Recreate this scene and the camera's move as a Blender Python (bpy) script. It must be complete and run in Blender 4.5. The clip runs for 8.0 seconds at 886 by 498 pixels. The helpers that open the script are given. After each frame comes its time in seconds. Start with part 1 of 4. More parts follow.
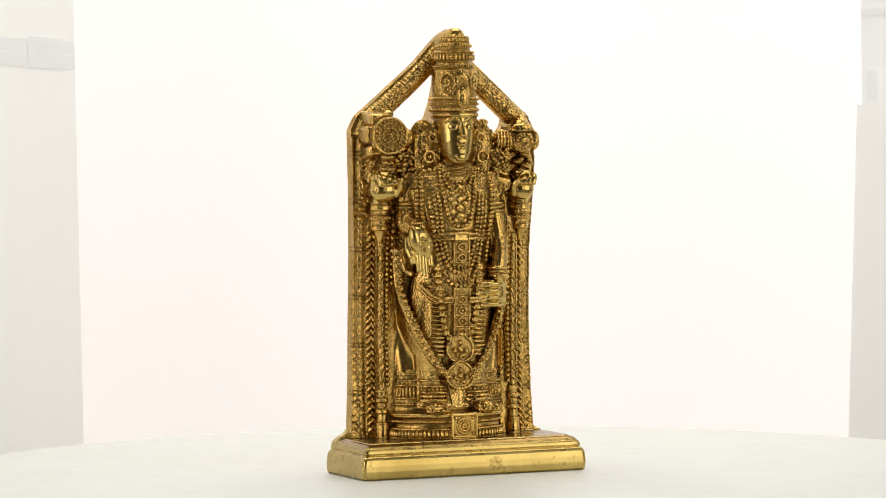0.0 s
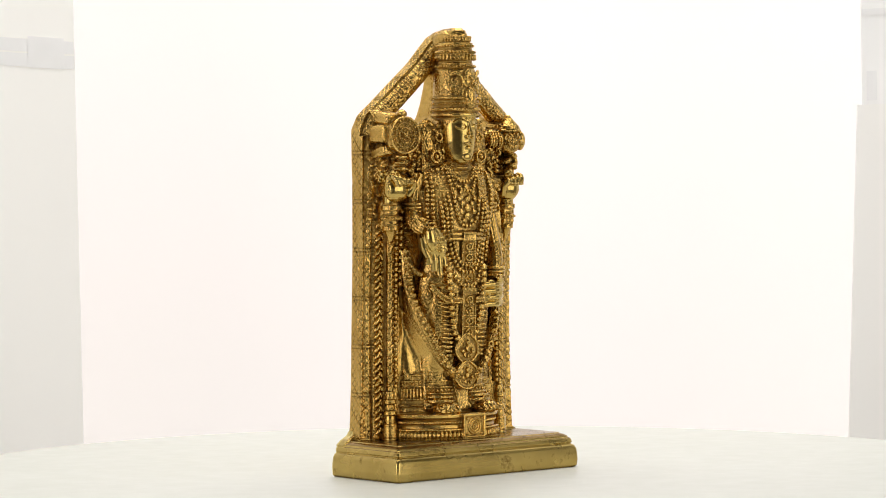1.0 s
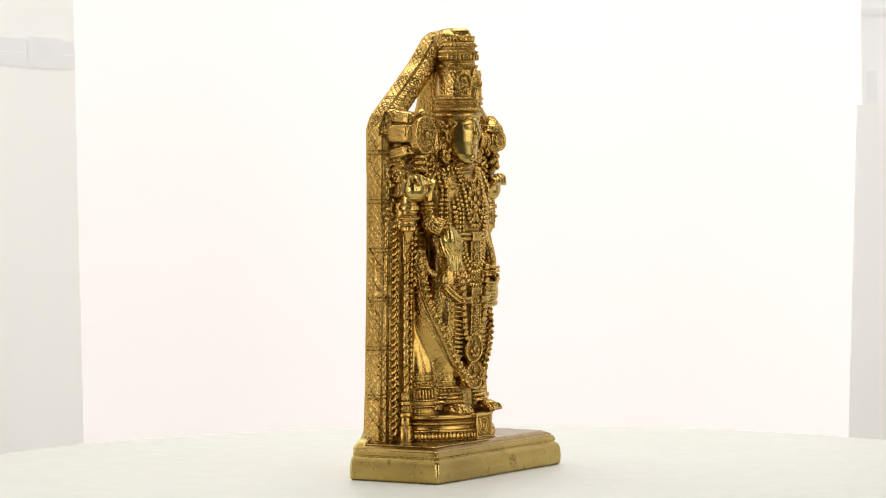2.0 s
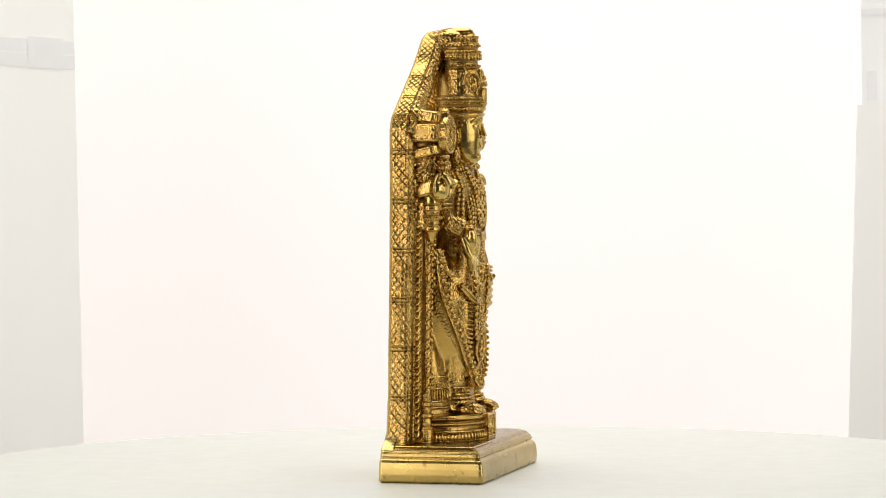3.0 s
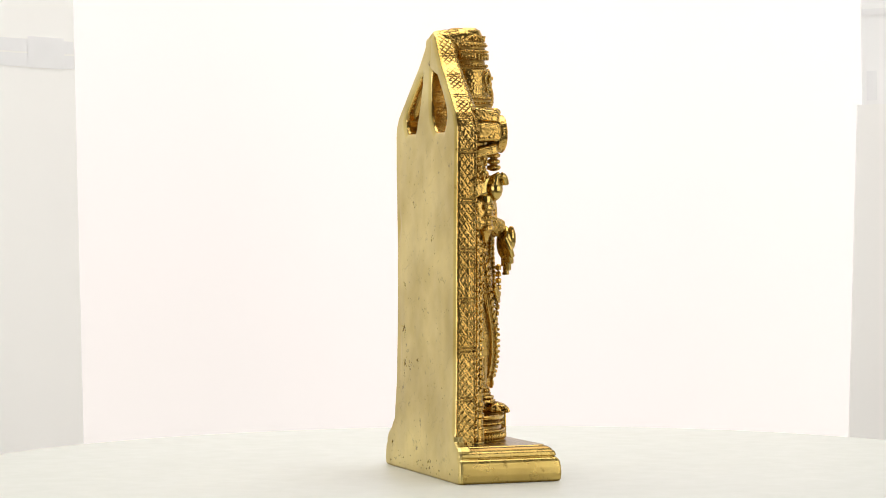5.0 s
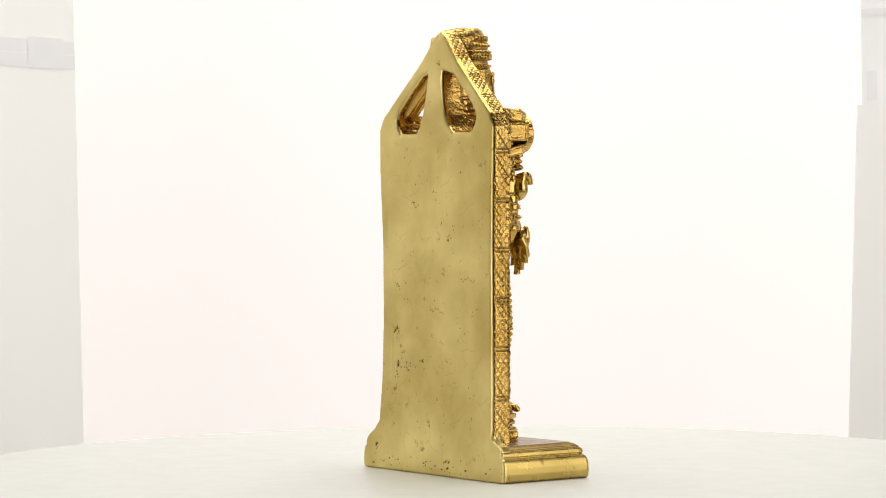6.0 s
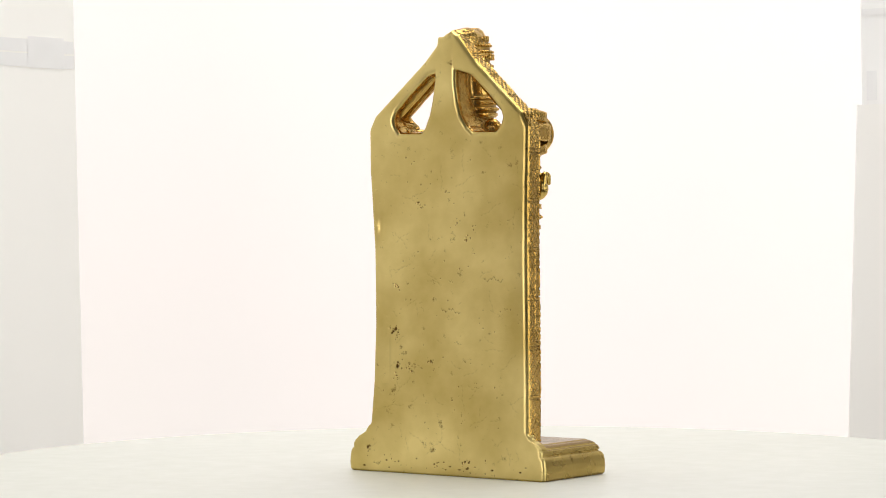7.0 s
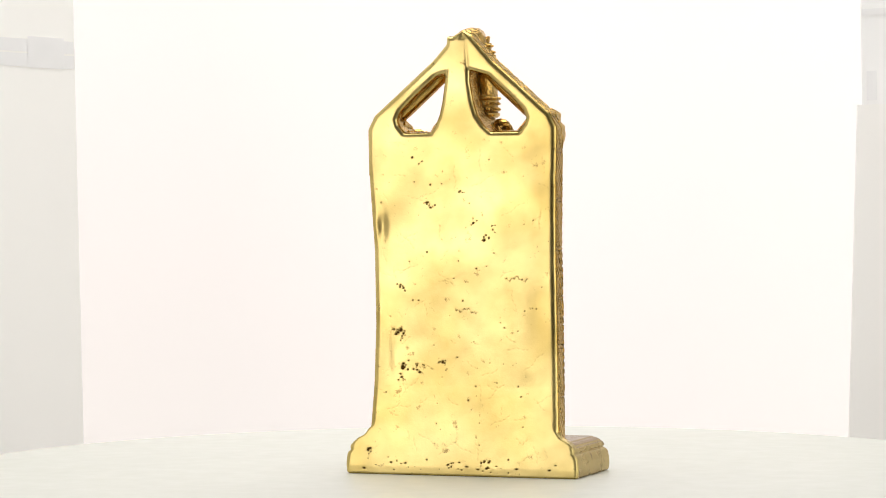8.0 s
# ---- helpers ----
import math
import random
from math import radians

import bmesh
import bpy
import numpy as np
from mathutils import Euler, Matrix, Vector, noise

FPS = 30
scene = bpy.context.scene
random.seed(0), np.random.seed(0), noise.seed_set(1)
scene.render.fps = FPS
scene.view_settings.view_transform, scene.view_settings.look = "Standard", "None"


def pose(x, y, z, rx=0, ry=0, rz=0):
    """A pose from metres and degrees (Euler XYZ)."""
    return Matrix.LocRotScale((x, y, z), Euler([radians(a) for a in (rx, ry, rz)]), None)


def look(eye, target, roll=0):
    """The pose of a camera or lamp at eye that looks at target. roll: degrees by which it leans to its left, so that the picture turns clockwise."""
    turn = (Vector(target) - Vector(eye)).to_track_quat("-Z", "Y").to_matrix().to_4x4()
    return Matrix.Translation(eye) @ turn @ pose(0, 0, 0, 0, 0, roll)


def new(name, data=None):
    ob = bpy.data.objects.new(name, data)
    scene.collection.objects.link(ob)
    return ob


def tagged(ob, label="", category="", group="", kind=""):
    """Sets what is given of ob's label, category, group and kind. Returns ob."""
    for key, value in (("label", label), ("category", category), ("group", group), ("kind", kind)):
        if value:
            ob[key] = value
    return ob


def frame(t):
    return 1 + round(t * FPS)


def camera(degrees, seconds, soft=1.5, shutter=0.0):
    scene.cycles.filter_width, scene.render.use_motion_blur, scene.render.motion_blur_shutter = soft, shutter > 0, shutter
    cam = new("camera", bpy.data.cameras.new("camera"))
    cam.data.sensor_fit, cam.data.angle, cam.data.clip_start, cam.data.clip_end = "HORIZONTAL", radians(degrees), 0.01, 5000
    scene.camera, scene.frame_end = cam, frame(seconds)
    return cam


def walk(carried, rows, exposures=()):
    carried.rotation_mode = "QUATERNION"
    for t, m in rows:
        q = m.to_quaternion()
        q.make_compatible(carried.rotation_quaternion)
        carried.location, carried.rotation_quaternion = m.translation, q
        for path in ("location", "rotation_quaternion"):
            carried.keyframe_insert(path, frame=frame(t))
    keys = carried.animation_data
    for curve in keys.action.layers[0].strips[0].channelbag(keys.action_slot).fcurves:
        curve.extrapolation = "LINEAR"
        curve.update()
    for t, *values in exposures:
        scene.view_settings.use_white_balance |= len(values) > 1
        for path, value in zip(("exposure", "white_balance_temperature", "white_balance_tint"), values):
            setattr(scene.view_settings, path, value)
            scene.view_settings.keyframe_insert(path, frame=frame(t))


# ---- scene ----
# A brass statue on a white turntable, before a bright backdrop. The camera stands still; the turntable turns.
cam = camera(17.0, 8.0, soft=1.0)
EYE = (0.0, -2.0, 0.1917)
CAM_POSE = look(EYE, (EYE[0] - 0.0079, EYE[1] + 0.9998, EYE[2] - 0.0207), -0.537)
walk(cam, [(0.0, CAM_POSE), (8.0, CAM_POSE)])

# ---- light: a backdrop with an added glow, two soft boxes in front and one overhead ----
world = bpy.data.worlds.new("studio_air")
world.use_nodes = True
world.node_tree.nodes["Background"].inputs["Color"].default_value = (0.9, 0.95, 1.0, 1)
world.node_tree.nodes["Background"].inputs["Strength"].default_value = 0.05
scene.world = world


def soft_box(name, eye, target, width, height, watts, colour):
    lamp = bpy.data.lights.new(name, "AREA")
    lamp.shape, lamp.size, lamp.size_y, lamp.energy, lamp.color = "RECTANGLE", width, height, watts, colour
    ob = new(name, lamp)
    ob.matrix_world = look(eye, target)
    return ob


soft_box("soft_box_west", (-0.855, -1.02, 0.35), (0, 0, 0.15), 0.52, 0.9, 5.1, (1.0, 0.935, 0.97))
soft_box("soft_box_east", (1.16, -0.78, 0.45), (0, 0, 0.15), 1.15, 1.1, 8.8, (1.0, 0.98, 0.96))
soft_box("soft_box_top", (0.0, 0.30, 1.55), (0, 0.05, 0), 1.35, 1.35, 24.0, (1.0, 0.985, 0.97))


# ---- materials ----
def material(name):
    m = bpy.data.materials.new(name)
    m.use_nodes = True
    return m, m.node_tree.nodes, m.node_tree.links, m.node_tree.nodes["Principled BSDF"]


def noise_node(nodes, links, scale, detail=4.0, rough=0.55, stretch=(1, 1, 1)):
    tc, mp, n = nodes.new("ShaderNodeTexCoord"), nodes.new("ShaderNodeMapping"), nodes.new("ShaderNodeTexNoise")
    mp.inputs["Scale"].default_value = stretch
    n.inputs["Scale"].default_value, n.inputs["Detail"].default_value, n.inputs["Roughness"].default_value = scale, detail, rough
    links.new(tc.outputs["Object"], mp.inputs["Vector"])
    links.new(mp.outputs["Vector"], n.inputs["Vector"])
    return n.outputs["Fac"]


def ramp_node(nodes, links, fac, stops):
    r = nodes.new("ShaderNodeValToRGB")
    while len(r.color_ramp.elements) < len(stops):
        r.color_ramp.elements.new(0.5)
    for e, (p, c) in zip(r.color_ramp.elements, stops):
        e.position, e.color = p, (*c, 1)
    links.new(fac, r.inputs["Fac"])
    return r.outputs["Color"]


def grey(v):
    return (v, v, v)


def brass_material(name, low, high, tooling, gloss=(0.22, 0.34), grime=0.0):
    """Cast brass: mottled tone, brown oxide and painted shade in cut lines and hollows, fine grain. tooling: how
    strongly chased it is.
    """
    m, nodes, links, bsdf = material(name)
    bsdf.inputs["Metallic"].default_value = 1.0
    tint = ramp_node(nodes, links, noise_node(nodes, links, 22 + 23 * tooling, 4, 0.5), [(0.3, low), (0.7, high)])
    spots = ramp_node(nodes, links, noise_node(nodes, links, 150 - 60 * grime, 8, 0.72), [(0.64 - 0.055 * tooling - 0.07 * grime, grey(0.0)), (0.73 - 0.03 * tooling - 0.03 * grime, grey(0.9))])
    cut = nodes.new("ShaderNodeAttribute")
    cut.attribute_name = "oxide_shade"
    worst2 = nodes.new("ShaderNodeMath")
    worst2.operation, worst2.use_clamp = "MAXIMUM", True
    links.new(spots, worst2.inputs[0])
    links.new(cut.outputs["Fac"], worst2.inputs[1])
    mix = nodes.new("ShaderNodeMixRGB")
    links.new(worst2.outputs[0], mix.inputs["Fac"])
    # tarnish off the high points, in patches; it also paints shade into the hollows
    ridge_height = nodes.new("ShaderNodeAttribute")
    ridge_height.attribute_name = "ridge_height"
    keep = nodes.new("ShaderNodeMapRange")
    links.new(ridge_height.outputs["Fac"], keep.inputs["Value"])
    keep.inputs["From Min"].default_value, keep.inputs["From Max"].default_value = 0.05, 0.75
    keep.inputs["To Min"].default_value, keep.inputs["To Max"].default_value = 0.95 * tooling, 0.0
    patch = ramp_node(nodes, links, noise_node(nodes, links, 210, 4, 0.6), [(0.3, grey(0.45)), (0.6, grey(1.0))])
    hollow_brown = nodes.new("ShaderNodeMath")
    hollow_brown.operation = "MULTIPLY"
    links.new(keep.outputs["Result"], hollow_brown.inputs[0])
    links.new(patch, hollow_brown.inputs[1])
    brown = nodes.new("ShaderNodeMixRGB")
    links.new(hollow_brown.outputs[0], brown.inputs["Fac"])
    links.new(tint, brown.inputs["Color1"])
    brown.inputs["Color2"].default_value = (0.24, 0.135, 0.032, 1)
    links.new(brown.outputs["Color"], mix.inputs["Color1"])
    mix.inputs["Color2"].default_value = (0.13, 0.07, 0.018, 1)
    links.new(mix.outputs["Color"], bsdf.inputs["Base Color"])
    rough = ramp_node(nodes, links, noise_node(nodes, links, 40, 4, 0.5), [(0.25, grey(gloss[0])), (0.75, grey(gloss[1]))])
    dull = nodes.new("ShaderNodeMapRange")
    links.new(ridge_height.outputs["Fac"], dull.inputs["Value"])
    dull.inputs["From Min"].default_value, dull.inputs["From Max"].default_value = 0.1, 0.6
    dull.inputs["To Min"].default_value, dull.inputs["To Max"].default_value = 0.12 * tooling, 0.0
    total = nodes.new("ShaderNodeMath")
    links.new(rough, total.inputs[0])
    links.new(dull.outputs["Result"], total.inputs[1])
    links.new(total.outputs[0], bsdf.inputs["Roughness"])
    add = nodes.new("ShaderNodeMath")
    add.operation = "MULTIPLY_ADD"
    links.new(noise_node(nodes, links, 1100, 4, 0.6), add.inputs[0])
    add.inputs[1].default_value = 0.3
    rub = nodes.new("ShaderNodeMath")
    rub.operation = "MULTIPLY_ADD"
    links.new(noise_node(nodes, links, 420, 4, 0.6, (1, 1, 0.1)), rub.inputs[0])
    rub.inputs[1].default_value = 0.35 * (1 - tooling)
    links.new(noise_node(nodes, links, 420, 5, 0.55), rub.inputs[2])
    links.new(rub.outputs[0], add.inputs[2])
    bump = nodes.new("ShaderNodeBump")
    bump.inputs["Strength"].default_value, bump.inputs["Distance"].default_value = 0.11 + 0.49 * tooling, 0.0005
    links.new(add.outputs[0], bump.inputs["Height"])
    links.new(bump.outputs["Normal"], bsdf.inputs["Normal"])
    return m


def plain_material(name, low, high, scale, rough=(0.45, 0.6), bump_size=0.0, stretch=(1, 1, 1)):
    m, nodes, links, bsdf = material(name)
    links.new(ramp_node(nodes, links, noise_node(nodes, links, scale, 5, 0.6, stretch), [(0.3, low), (0.7, high)]), bsdf.inputs["Base Color"])
    links.new(ramp_node(nodes, links, noise_node(nodes, links, scale * 6, 4), [(0.3, grey(rough[0])), (0.7, grey(rough[1]))]), bsdf.inputs["Roughness"])
    if bump_size:
        bump = nodes.new("ShaderNodeBump")
        bump.inputs["Strength"].default_value, bump.inputs["Distance"].default_value = 0.3, bump_size
        links.new(noise_node(nodes, links, scale * 20, 4), bump.inputs["Height"])
        links.new(bump.outputs["Normal"], bsdf.inputs["Normal"])
    return m


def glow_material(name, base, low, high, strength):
    """White cloth with an added glow of its own; no lamps stand behind it."""
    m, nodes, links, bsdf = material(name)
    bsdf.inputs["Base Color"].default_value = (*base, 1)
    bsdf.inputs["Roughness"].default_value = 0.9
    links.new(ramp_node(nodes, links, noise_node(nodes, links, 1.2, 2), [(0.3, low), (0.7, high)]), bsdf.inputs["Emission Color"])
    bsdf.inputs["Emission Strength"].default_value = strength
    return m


BRASS = brass_material("polished_brass", (0.52, 0.39, 0.115), (0.78, 0.63, 0.25), 0.0, (0.27, 0.40), 0.45)
AGED = brass_material("aged_brass", (0.47, 0.305, 0.08), (0.61, 0.43, 0.125), 0.0, (0.20, 0.30))
CHASED = brass_material("chased_brass", (0.57, 0.345, 0.078), (0.77, 0.505, 0.145), 1.0, (0.17, 0.27))
GRIMY = brass_material("grimy_brass", (0.36, 0.25, 0.066), (0.54, 0.39, 0.12), 0.0, (0.20, 0.34), 1.0)
# ledge brass: brown tarnish, with the dark relief it mirrors painted in
LEDGE_SHADE = brass_material("shaded_ledge_brass", (0.19, 0.11, 0.026), (0.29, 0.175, 0.045), 0.0, (0.20, 0.32), 0.5)
DISC_WHITE = plain_material("white_laminate", (0.672, 0.682, 0.618), (0.697, 0.707, 0.646), 9, (0.35, 0.5))
BOARD_WHITE = plain_material("white_foam_board", (0.92, 0.915, 0.90), (0.945, 0.94, 0.925), 5, (0.6, 0.8))
STRIP_WHITE = plain_material("white_strip", (0.92, 0.92, 0.91), (0.945, 0.945, 0.935), 20, (0.5, 0.65))
WALL_GREY = plain_material("grey_room_paint", (0.25, 0.23, 0.205), (0.29, 0.27, 0.24), 2, (0.7, 0.9))
# cloths that emit a little, added to lift their white
BACKDROP_GLOW = glow_material("glowing_cloth", (0.80, 0.755, 0.725), (1.0, 0.935, 0.89), (1.0, 0.93, 0.905), 0.59)
SIDE_GLOW = glow_material("side_cloth_glow", (0.83, 0.815, 0.775), (1.0, 1.0, 0.94), (1.0, 0.98, 0.95), 0.18)
FOLD_GLOW = glow_material("fold_cloth_glow", (0.82, 0.82, 0.80), (0.97, 1.0, 0.98), (1.0, 0.98, 0.97), 0.17)


# ---- mesh helpers ----
def finish(name, bm, mat, parent=None, smooth=False):
    me = bpy.data.meshes.new(name)
    bmesh.ops.recalc_face_normals(bm, faces=bm.faces)
    bm.to_mesh(me)
    bm.free()
    me.materials.append(mat)
    for p in me.polygons:
        p.use_smooth = smooth
    ob = new(name, me)
    ob.parent = parent
    return ob


def part(name, bm, mat, parent, label=""):
    return tagged(finish(name, bm, mat, parent), label)


def box(bm, x0, x1, y0, y1, z0, z1, bevel=0.0):
    m = Matrix.Translation(((x0 + x1) / 2, (y0 + y1) / 2, (z0 + z1) / 2)) @ Matrix.Diagonal((x1 - x0, y1 - y0, z1 - z0, 1))
    made = bmesh.ops.create_cube(bm, size=1, matrix=m)["verts"]
    if bevel:
        edges = list({e for v in made for e in v.link_edges})
        bmesh.ops.bevel(bm, geom=edges, offset=bevel, segments=3, profile=0.5, affect="EDGES")


# ---- the setting ----
def build_setting():
    # unseen grey room, added to give the brass dark surroundings to mirror
    bm = bmesh.new()
    box(bm, -2.4, 2.4, -4.2, 2.0, -1.0, -0.9)
    tagged(finish("floor", bm, WALL_GREY), "plain grey floor, unseen, added round the set", "floor", kind="structure")
    bm = bmesh.new()
    box(bm, -2.4, 2.4, -4.2, 2.0, 2.3, 2.4)
    tagged(finish("ceiling", bm, WALL_GREY), "plain grey ceiling, unseen, added round the set", "ceiling", kind="structure")
    for name, c in (("wall_west", (-2.5, -2.4, -4.2, 2.0)), ("wall_east", (2.4, 2.5, -4.2, 2.0)),
                    ("wall_south", (-2.5, 2.5, -4.3, -4.2)), ("wall_north", (-2.5, 2.5, 2.0, 2.1))):
        bm = bmesh.new()
        box(bm, *c, -1.0, 2.4)
        tagged(finish(name, bm, WALL_GREY), "plain grey wall, unseen, added round the set", "wall", kind="structure")
    # cloth with an added glow, gently curved, standing on the floor
    bm = bmesh.new()
    steps, rows = 40, []
    for k in range(steps + 1):
        a = -1 + 2 * k / steps
        x, y = 0.95 * a, 1.25 - 0.10 * a * a
        rows.append([bm.verts.new((x, y + d, z)) for d, z in ((0, -0.9), (0, 1.0), (0.012, 1.0), (0.012, -0.9))])
    for p, q in zip(rows, rows[1:]):
        for i in range(4):
            bm.faces.new((p[i], p[(i + 1) % 4], q[(i + 1) % 4], q[i]))
    bm.faces.new(rows[0]), bm.faces.new(rows[-1])
    tagged(finish("backdrop", bm, BACKDROP_GLOW, smooth=False), "white cloth backdrop with an added glow, behind the turntable", "backdrop", kind="structure")


def wing_board(side, x_top, x_low, z_top, far, back, y=0.70, z_low=-0.9, along=(0.0, 1.0), proud=0.0):
    """A white cloth sheet, or a strip on it, that stands beside the backdrop; its inner edge leans a little."""
    bm = bmesh.new()
    slope = (x_top - x_low) / 0.41
    ring = []
    for z in (z_low, z_top):
        xi = x_low + slope * (z + 0.04)
        p, q = ((xi + side * far * f, y + back * f - proud) for f in along)
        ring.append([bm.verts.new((px, py + d, z)) for (px, py), d in ((p, 0), (p, 0.008), (q, 0.008), (q, 0))])
    a, b = ring
    for i in range(4):
        bm.faces.new((a[i], a[(i + 1) % 4], b[(i + 1) % 4], b[i]))
    bm.faces.new(a), bm.faces.new(b)
    return bm


def build_boards():
    # side sheets with a weak glow added, to bring them up beside the backdrop
    w = tagged(new("side_panel"), "white tent cloth side panel with an added faint glow, beside the bright backdrop", "panel", group="side panels")
    west = (-1, -0.3568, -0.3519)
    part("sheet", wing_board(*west, 1.0, 0.55, -1.1), SIDE_GLOW, w)
    part("bright_patch", wing_board(*west, 0.330, 0.55, -1.1, z_low=0.302, along=(0.012, 0.058), proud=0.002), STRIP_WHITE, w, "raised bright white patch")
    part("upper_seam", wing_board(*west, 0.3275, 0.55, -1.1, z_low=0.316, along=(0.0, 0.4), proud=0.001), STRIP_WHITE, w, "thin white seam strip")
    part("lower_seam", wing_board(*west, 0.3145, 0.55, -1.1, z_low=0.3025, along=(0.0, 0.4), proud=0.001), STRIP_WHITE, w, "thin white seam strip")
    e = tagged(new("side_panel"), "white tent cloth side panel with a lower second sheet, both given a faint glow", "panel", group="side panels")
    part("sheet", wing_board(1, 0.3606, 0.3475, 0.2634, 0.5, -0.5), SIDE_GLOW, e)
    part("upper_sheet", wing_board(1, 0.365, 0.369, 1.0, 0.5, -0.5, 0.73), FOLD_GLOW, e)
    part("bright_patch", wing_board(1, 0.365, 0.369, 0.295, 0.5, -0.5, 0.73, z_low=0.268, along=(0.006, 0.022), proud=0.002), STRIP_WHITE, e, "raised bright white patch")
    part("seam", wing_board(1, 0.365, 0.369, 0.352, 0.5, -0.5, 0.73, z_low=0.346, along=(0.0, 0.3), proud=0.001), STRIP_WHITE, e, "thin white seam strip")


build_setting()
build_boards()


# ---- turntable ----
def build_turntable():
    top = tagged(new("turntable"), "round white laminate turntable carrying the brass statue", "turntable")
    bm = bmesh.new()
    bmesh.ops.create_cone(bm, cap_ends=True, segments=160, radius1=0.379, radius2=0.379, depth=0.018, matrix=Matrix.Translation((0, 0, -0.009)))
    rim = [e for e in bm.edges if len(e.link_faces) == 2 and abs(e.link_faces[0].normal.z - e.link_faces[1].normal.z) > 0.5]
    bmesh.ops.bevel(bm, geom=rim, offset=0.0015, segments=2, profile=0.5, affect="EDGES")
    part("disc", bm, DISC_WHITE, top)
    bm = bmesh.new()
    bmesh.ops.create_cone(bm, cap_ends=True, segments=48, radius1=0.06, radius2=0.06, depth=0.03, matrix=Matrix.Translation((0, 0, -0.033)))
    part("spindle", bm, DISC_WHITE, top)
    bm = bmesh.new()
    box(bm, -0.16, 0.16, -0.16, 0.16, -0.9, -0.048, 0.004)
    tagged(finish("plinth", bm, BOARD_WHITE), "plain white square plinth under the turntable", "plinth")
    return top


turntable = build_turntable()


# ---- the statue: closed forms, fused into one casting ----
CX = -0.010      # middle of the figure
PX = -0.008      # middle of the plate behind it


def lean(z):
    """How far the plate lies back at this height."""
    return 0.016 * (0.16 - z)


def bow(z):
    """How far the foot of the plate kicks back and its gable bends forward."""
    return 0.0014 * np.maximum(0.0, (0.06 - z) / 0.06) - 0.0034 * np.maximum(0.0, (z - 0.235) / 0.055)


def sway(z):
    """How far the uneven casting bows to one side."""
    return -0.0025 * math.sin(math.pi * min(max(z, 0), 0.2) / 0.2)


def settle(y, z):
    """How far the lower front of the figure lies back."""
    return float(np.interp(z, (0.048, 0.062, 0.084, 0.13, 0.15), (0.0, 0.0042, 0.0032, 0.001, 0.0))) * min(max((0.006 - y) / 0.012, 0), 1)


class Heap:
    """Closed forms gathered as plain corners and faces."""

    def __init__(self):
        self.corners, self.faces = [], []

    def add(self, corners, faces):
        n = len(self.corners)
        self.corners.extend(corners)
        self.faces.extend([tuple(i + n for i in f) for f in faces])

    def rings(self, rings):
        seg, n = len(rings[0]), len(rings)
        faces = [(k * seg + i, k * seg + (i + 1) % seg, (k + 1) * seg + (i + 1) % seg, (k + 1) * seg + i) for k in range(n - 1) for i in range(seg)]
        faces += [tuple(range(seg))[::-1], tuple(range((n - 1) * seg, n * seg))]
        self.add([tuple(v) for r in rings for v in r], faces)


def template(make):
    bm = bmesh.new()
    make(bm)
    bm.verts.ensure_lookup_table()
    out = np.array([tuple(v.co) for v in bm.verts]), [tuple(v.index for v in f.verts) for f in bm.faces]
    bm.free()
    return out


BALLS = {seg: template(lambda bm: bmesh.ops.create_uvsphere(bm, u_segments=seg, v_segments=max(6, seg * 2 // 3), radius=1)) for seg in (8, 10, 12, 14, 16, 18, 20, 24, 32)}
BEAD = template(lambda bm: bmesh.ops.create_icosphere(bm, subdivisions=1, radius=1))
CUBE = template(lambda bm: bmesh.ops.create_cube(bm, size=1))


def round_cube(bm):
    bmesh.ops.create_cube(bm, size=1)
    bmesh.ops.bevel(bm, geom=list(bm.edges), offset=0.22, segments=3, profile=0.5, affect="EDGES")


CUSHION = template(round_cube)


def put(heap, shape, m):
    a = np.array(m)
    heap.add([tuple(v) for v in shape[0] @ a[:3, :3].T + a[:3, 3]], shape[1])


def ell(heap, c, r, rx=0, ry=0, rz=0, seg=14):
    put(heap, BALLS[seg], pose(*c, rx, ry, rz) @ Matrix.Diagonal((*r, 1)))


def bead(heap, c, r):
    put(heap, BEAD, Matrix.Translation(c) @ (Matrix.Diagonal((*r, 1)) if isinstance(r, tuple) else Matrix.Scale(r, 4)))


def block(heap, c, size, rx=0, ry=0, rz=0):
    put(heap, CUBE, pose(*c, rx, ry, rz) @ Matrix.Diagonal((*size, 1)))


def shrunk(outline, d):
    """The outline, drawn in by d."""
    out, n = [], len(outline)
    for i in range(n):
        p, q, r = Vector(outline[i - 1]), Vector(outline[i]), Vector(outline[(i + 1) % n])
        e, f = (q - p).normalized(), (r - q).normalized()
        m = Vector((-e.y - f.y, e.x + f.x))
        m = m / max(m.length_squared / 2, 0.35)
        out.append((q.x + m.x * d, q.y + m.y * d))
    return out


def cushion(heap, c, size, rx=0, ry=0, rz=0):
    put(heap, CUSHION, pose(*c, rx, ry, rz) @ Matrix.Diagonal((*size, 1)))


def prism(heap, outline, y0, y1, sheared=True, ground=0.0):
    """An outline in x and z, given thickness from y0 (front) to y1 (back). ground: how far its back edges are rounded."""
    turn = sum(p[0] * q[1] - q[0] * p[1] for p, q in zip(outline, outline[1:] + outline[:1]))
    if turn < 0:
        outline = outline[::-1]
    rings = [(y1, ground), (y1 - 0.18 * ground, 0.5 * ground), (y1 - 0.5 * ground, 0.18 * ground), (y1 - ground, 0.0), (y0, 0.0)] if ground else [(y1, 0.0), (y0, 0.0)]
    heap.rings([[(x, y + (lean(z) if sheared else 0), z) for x, z in (shrunk(outline, d) if d else outline)] for y, d in rings])


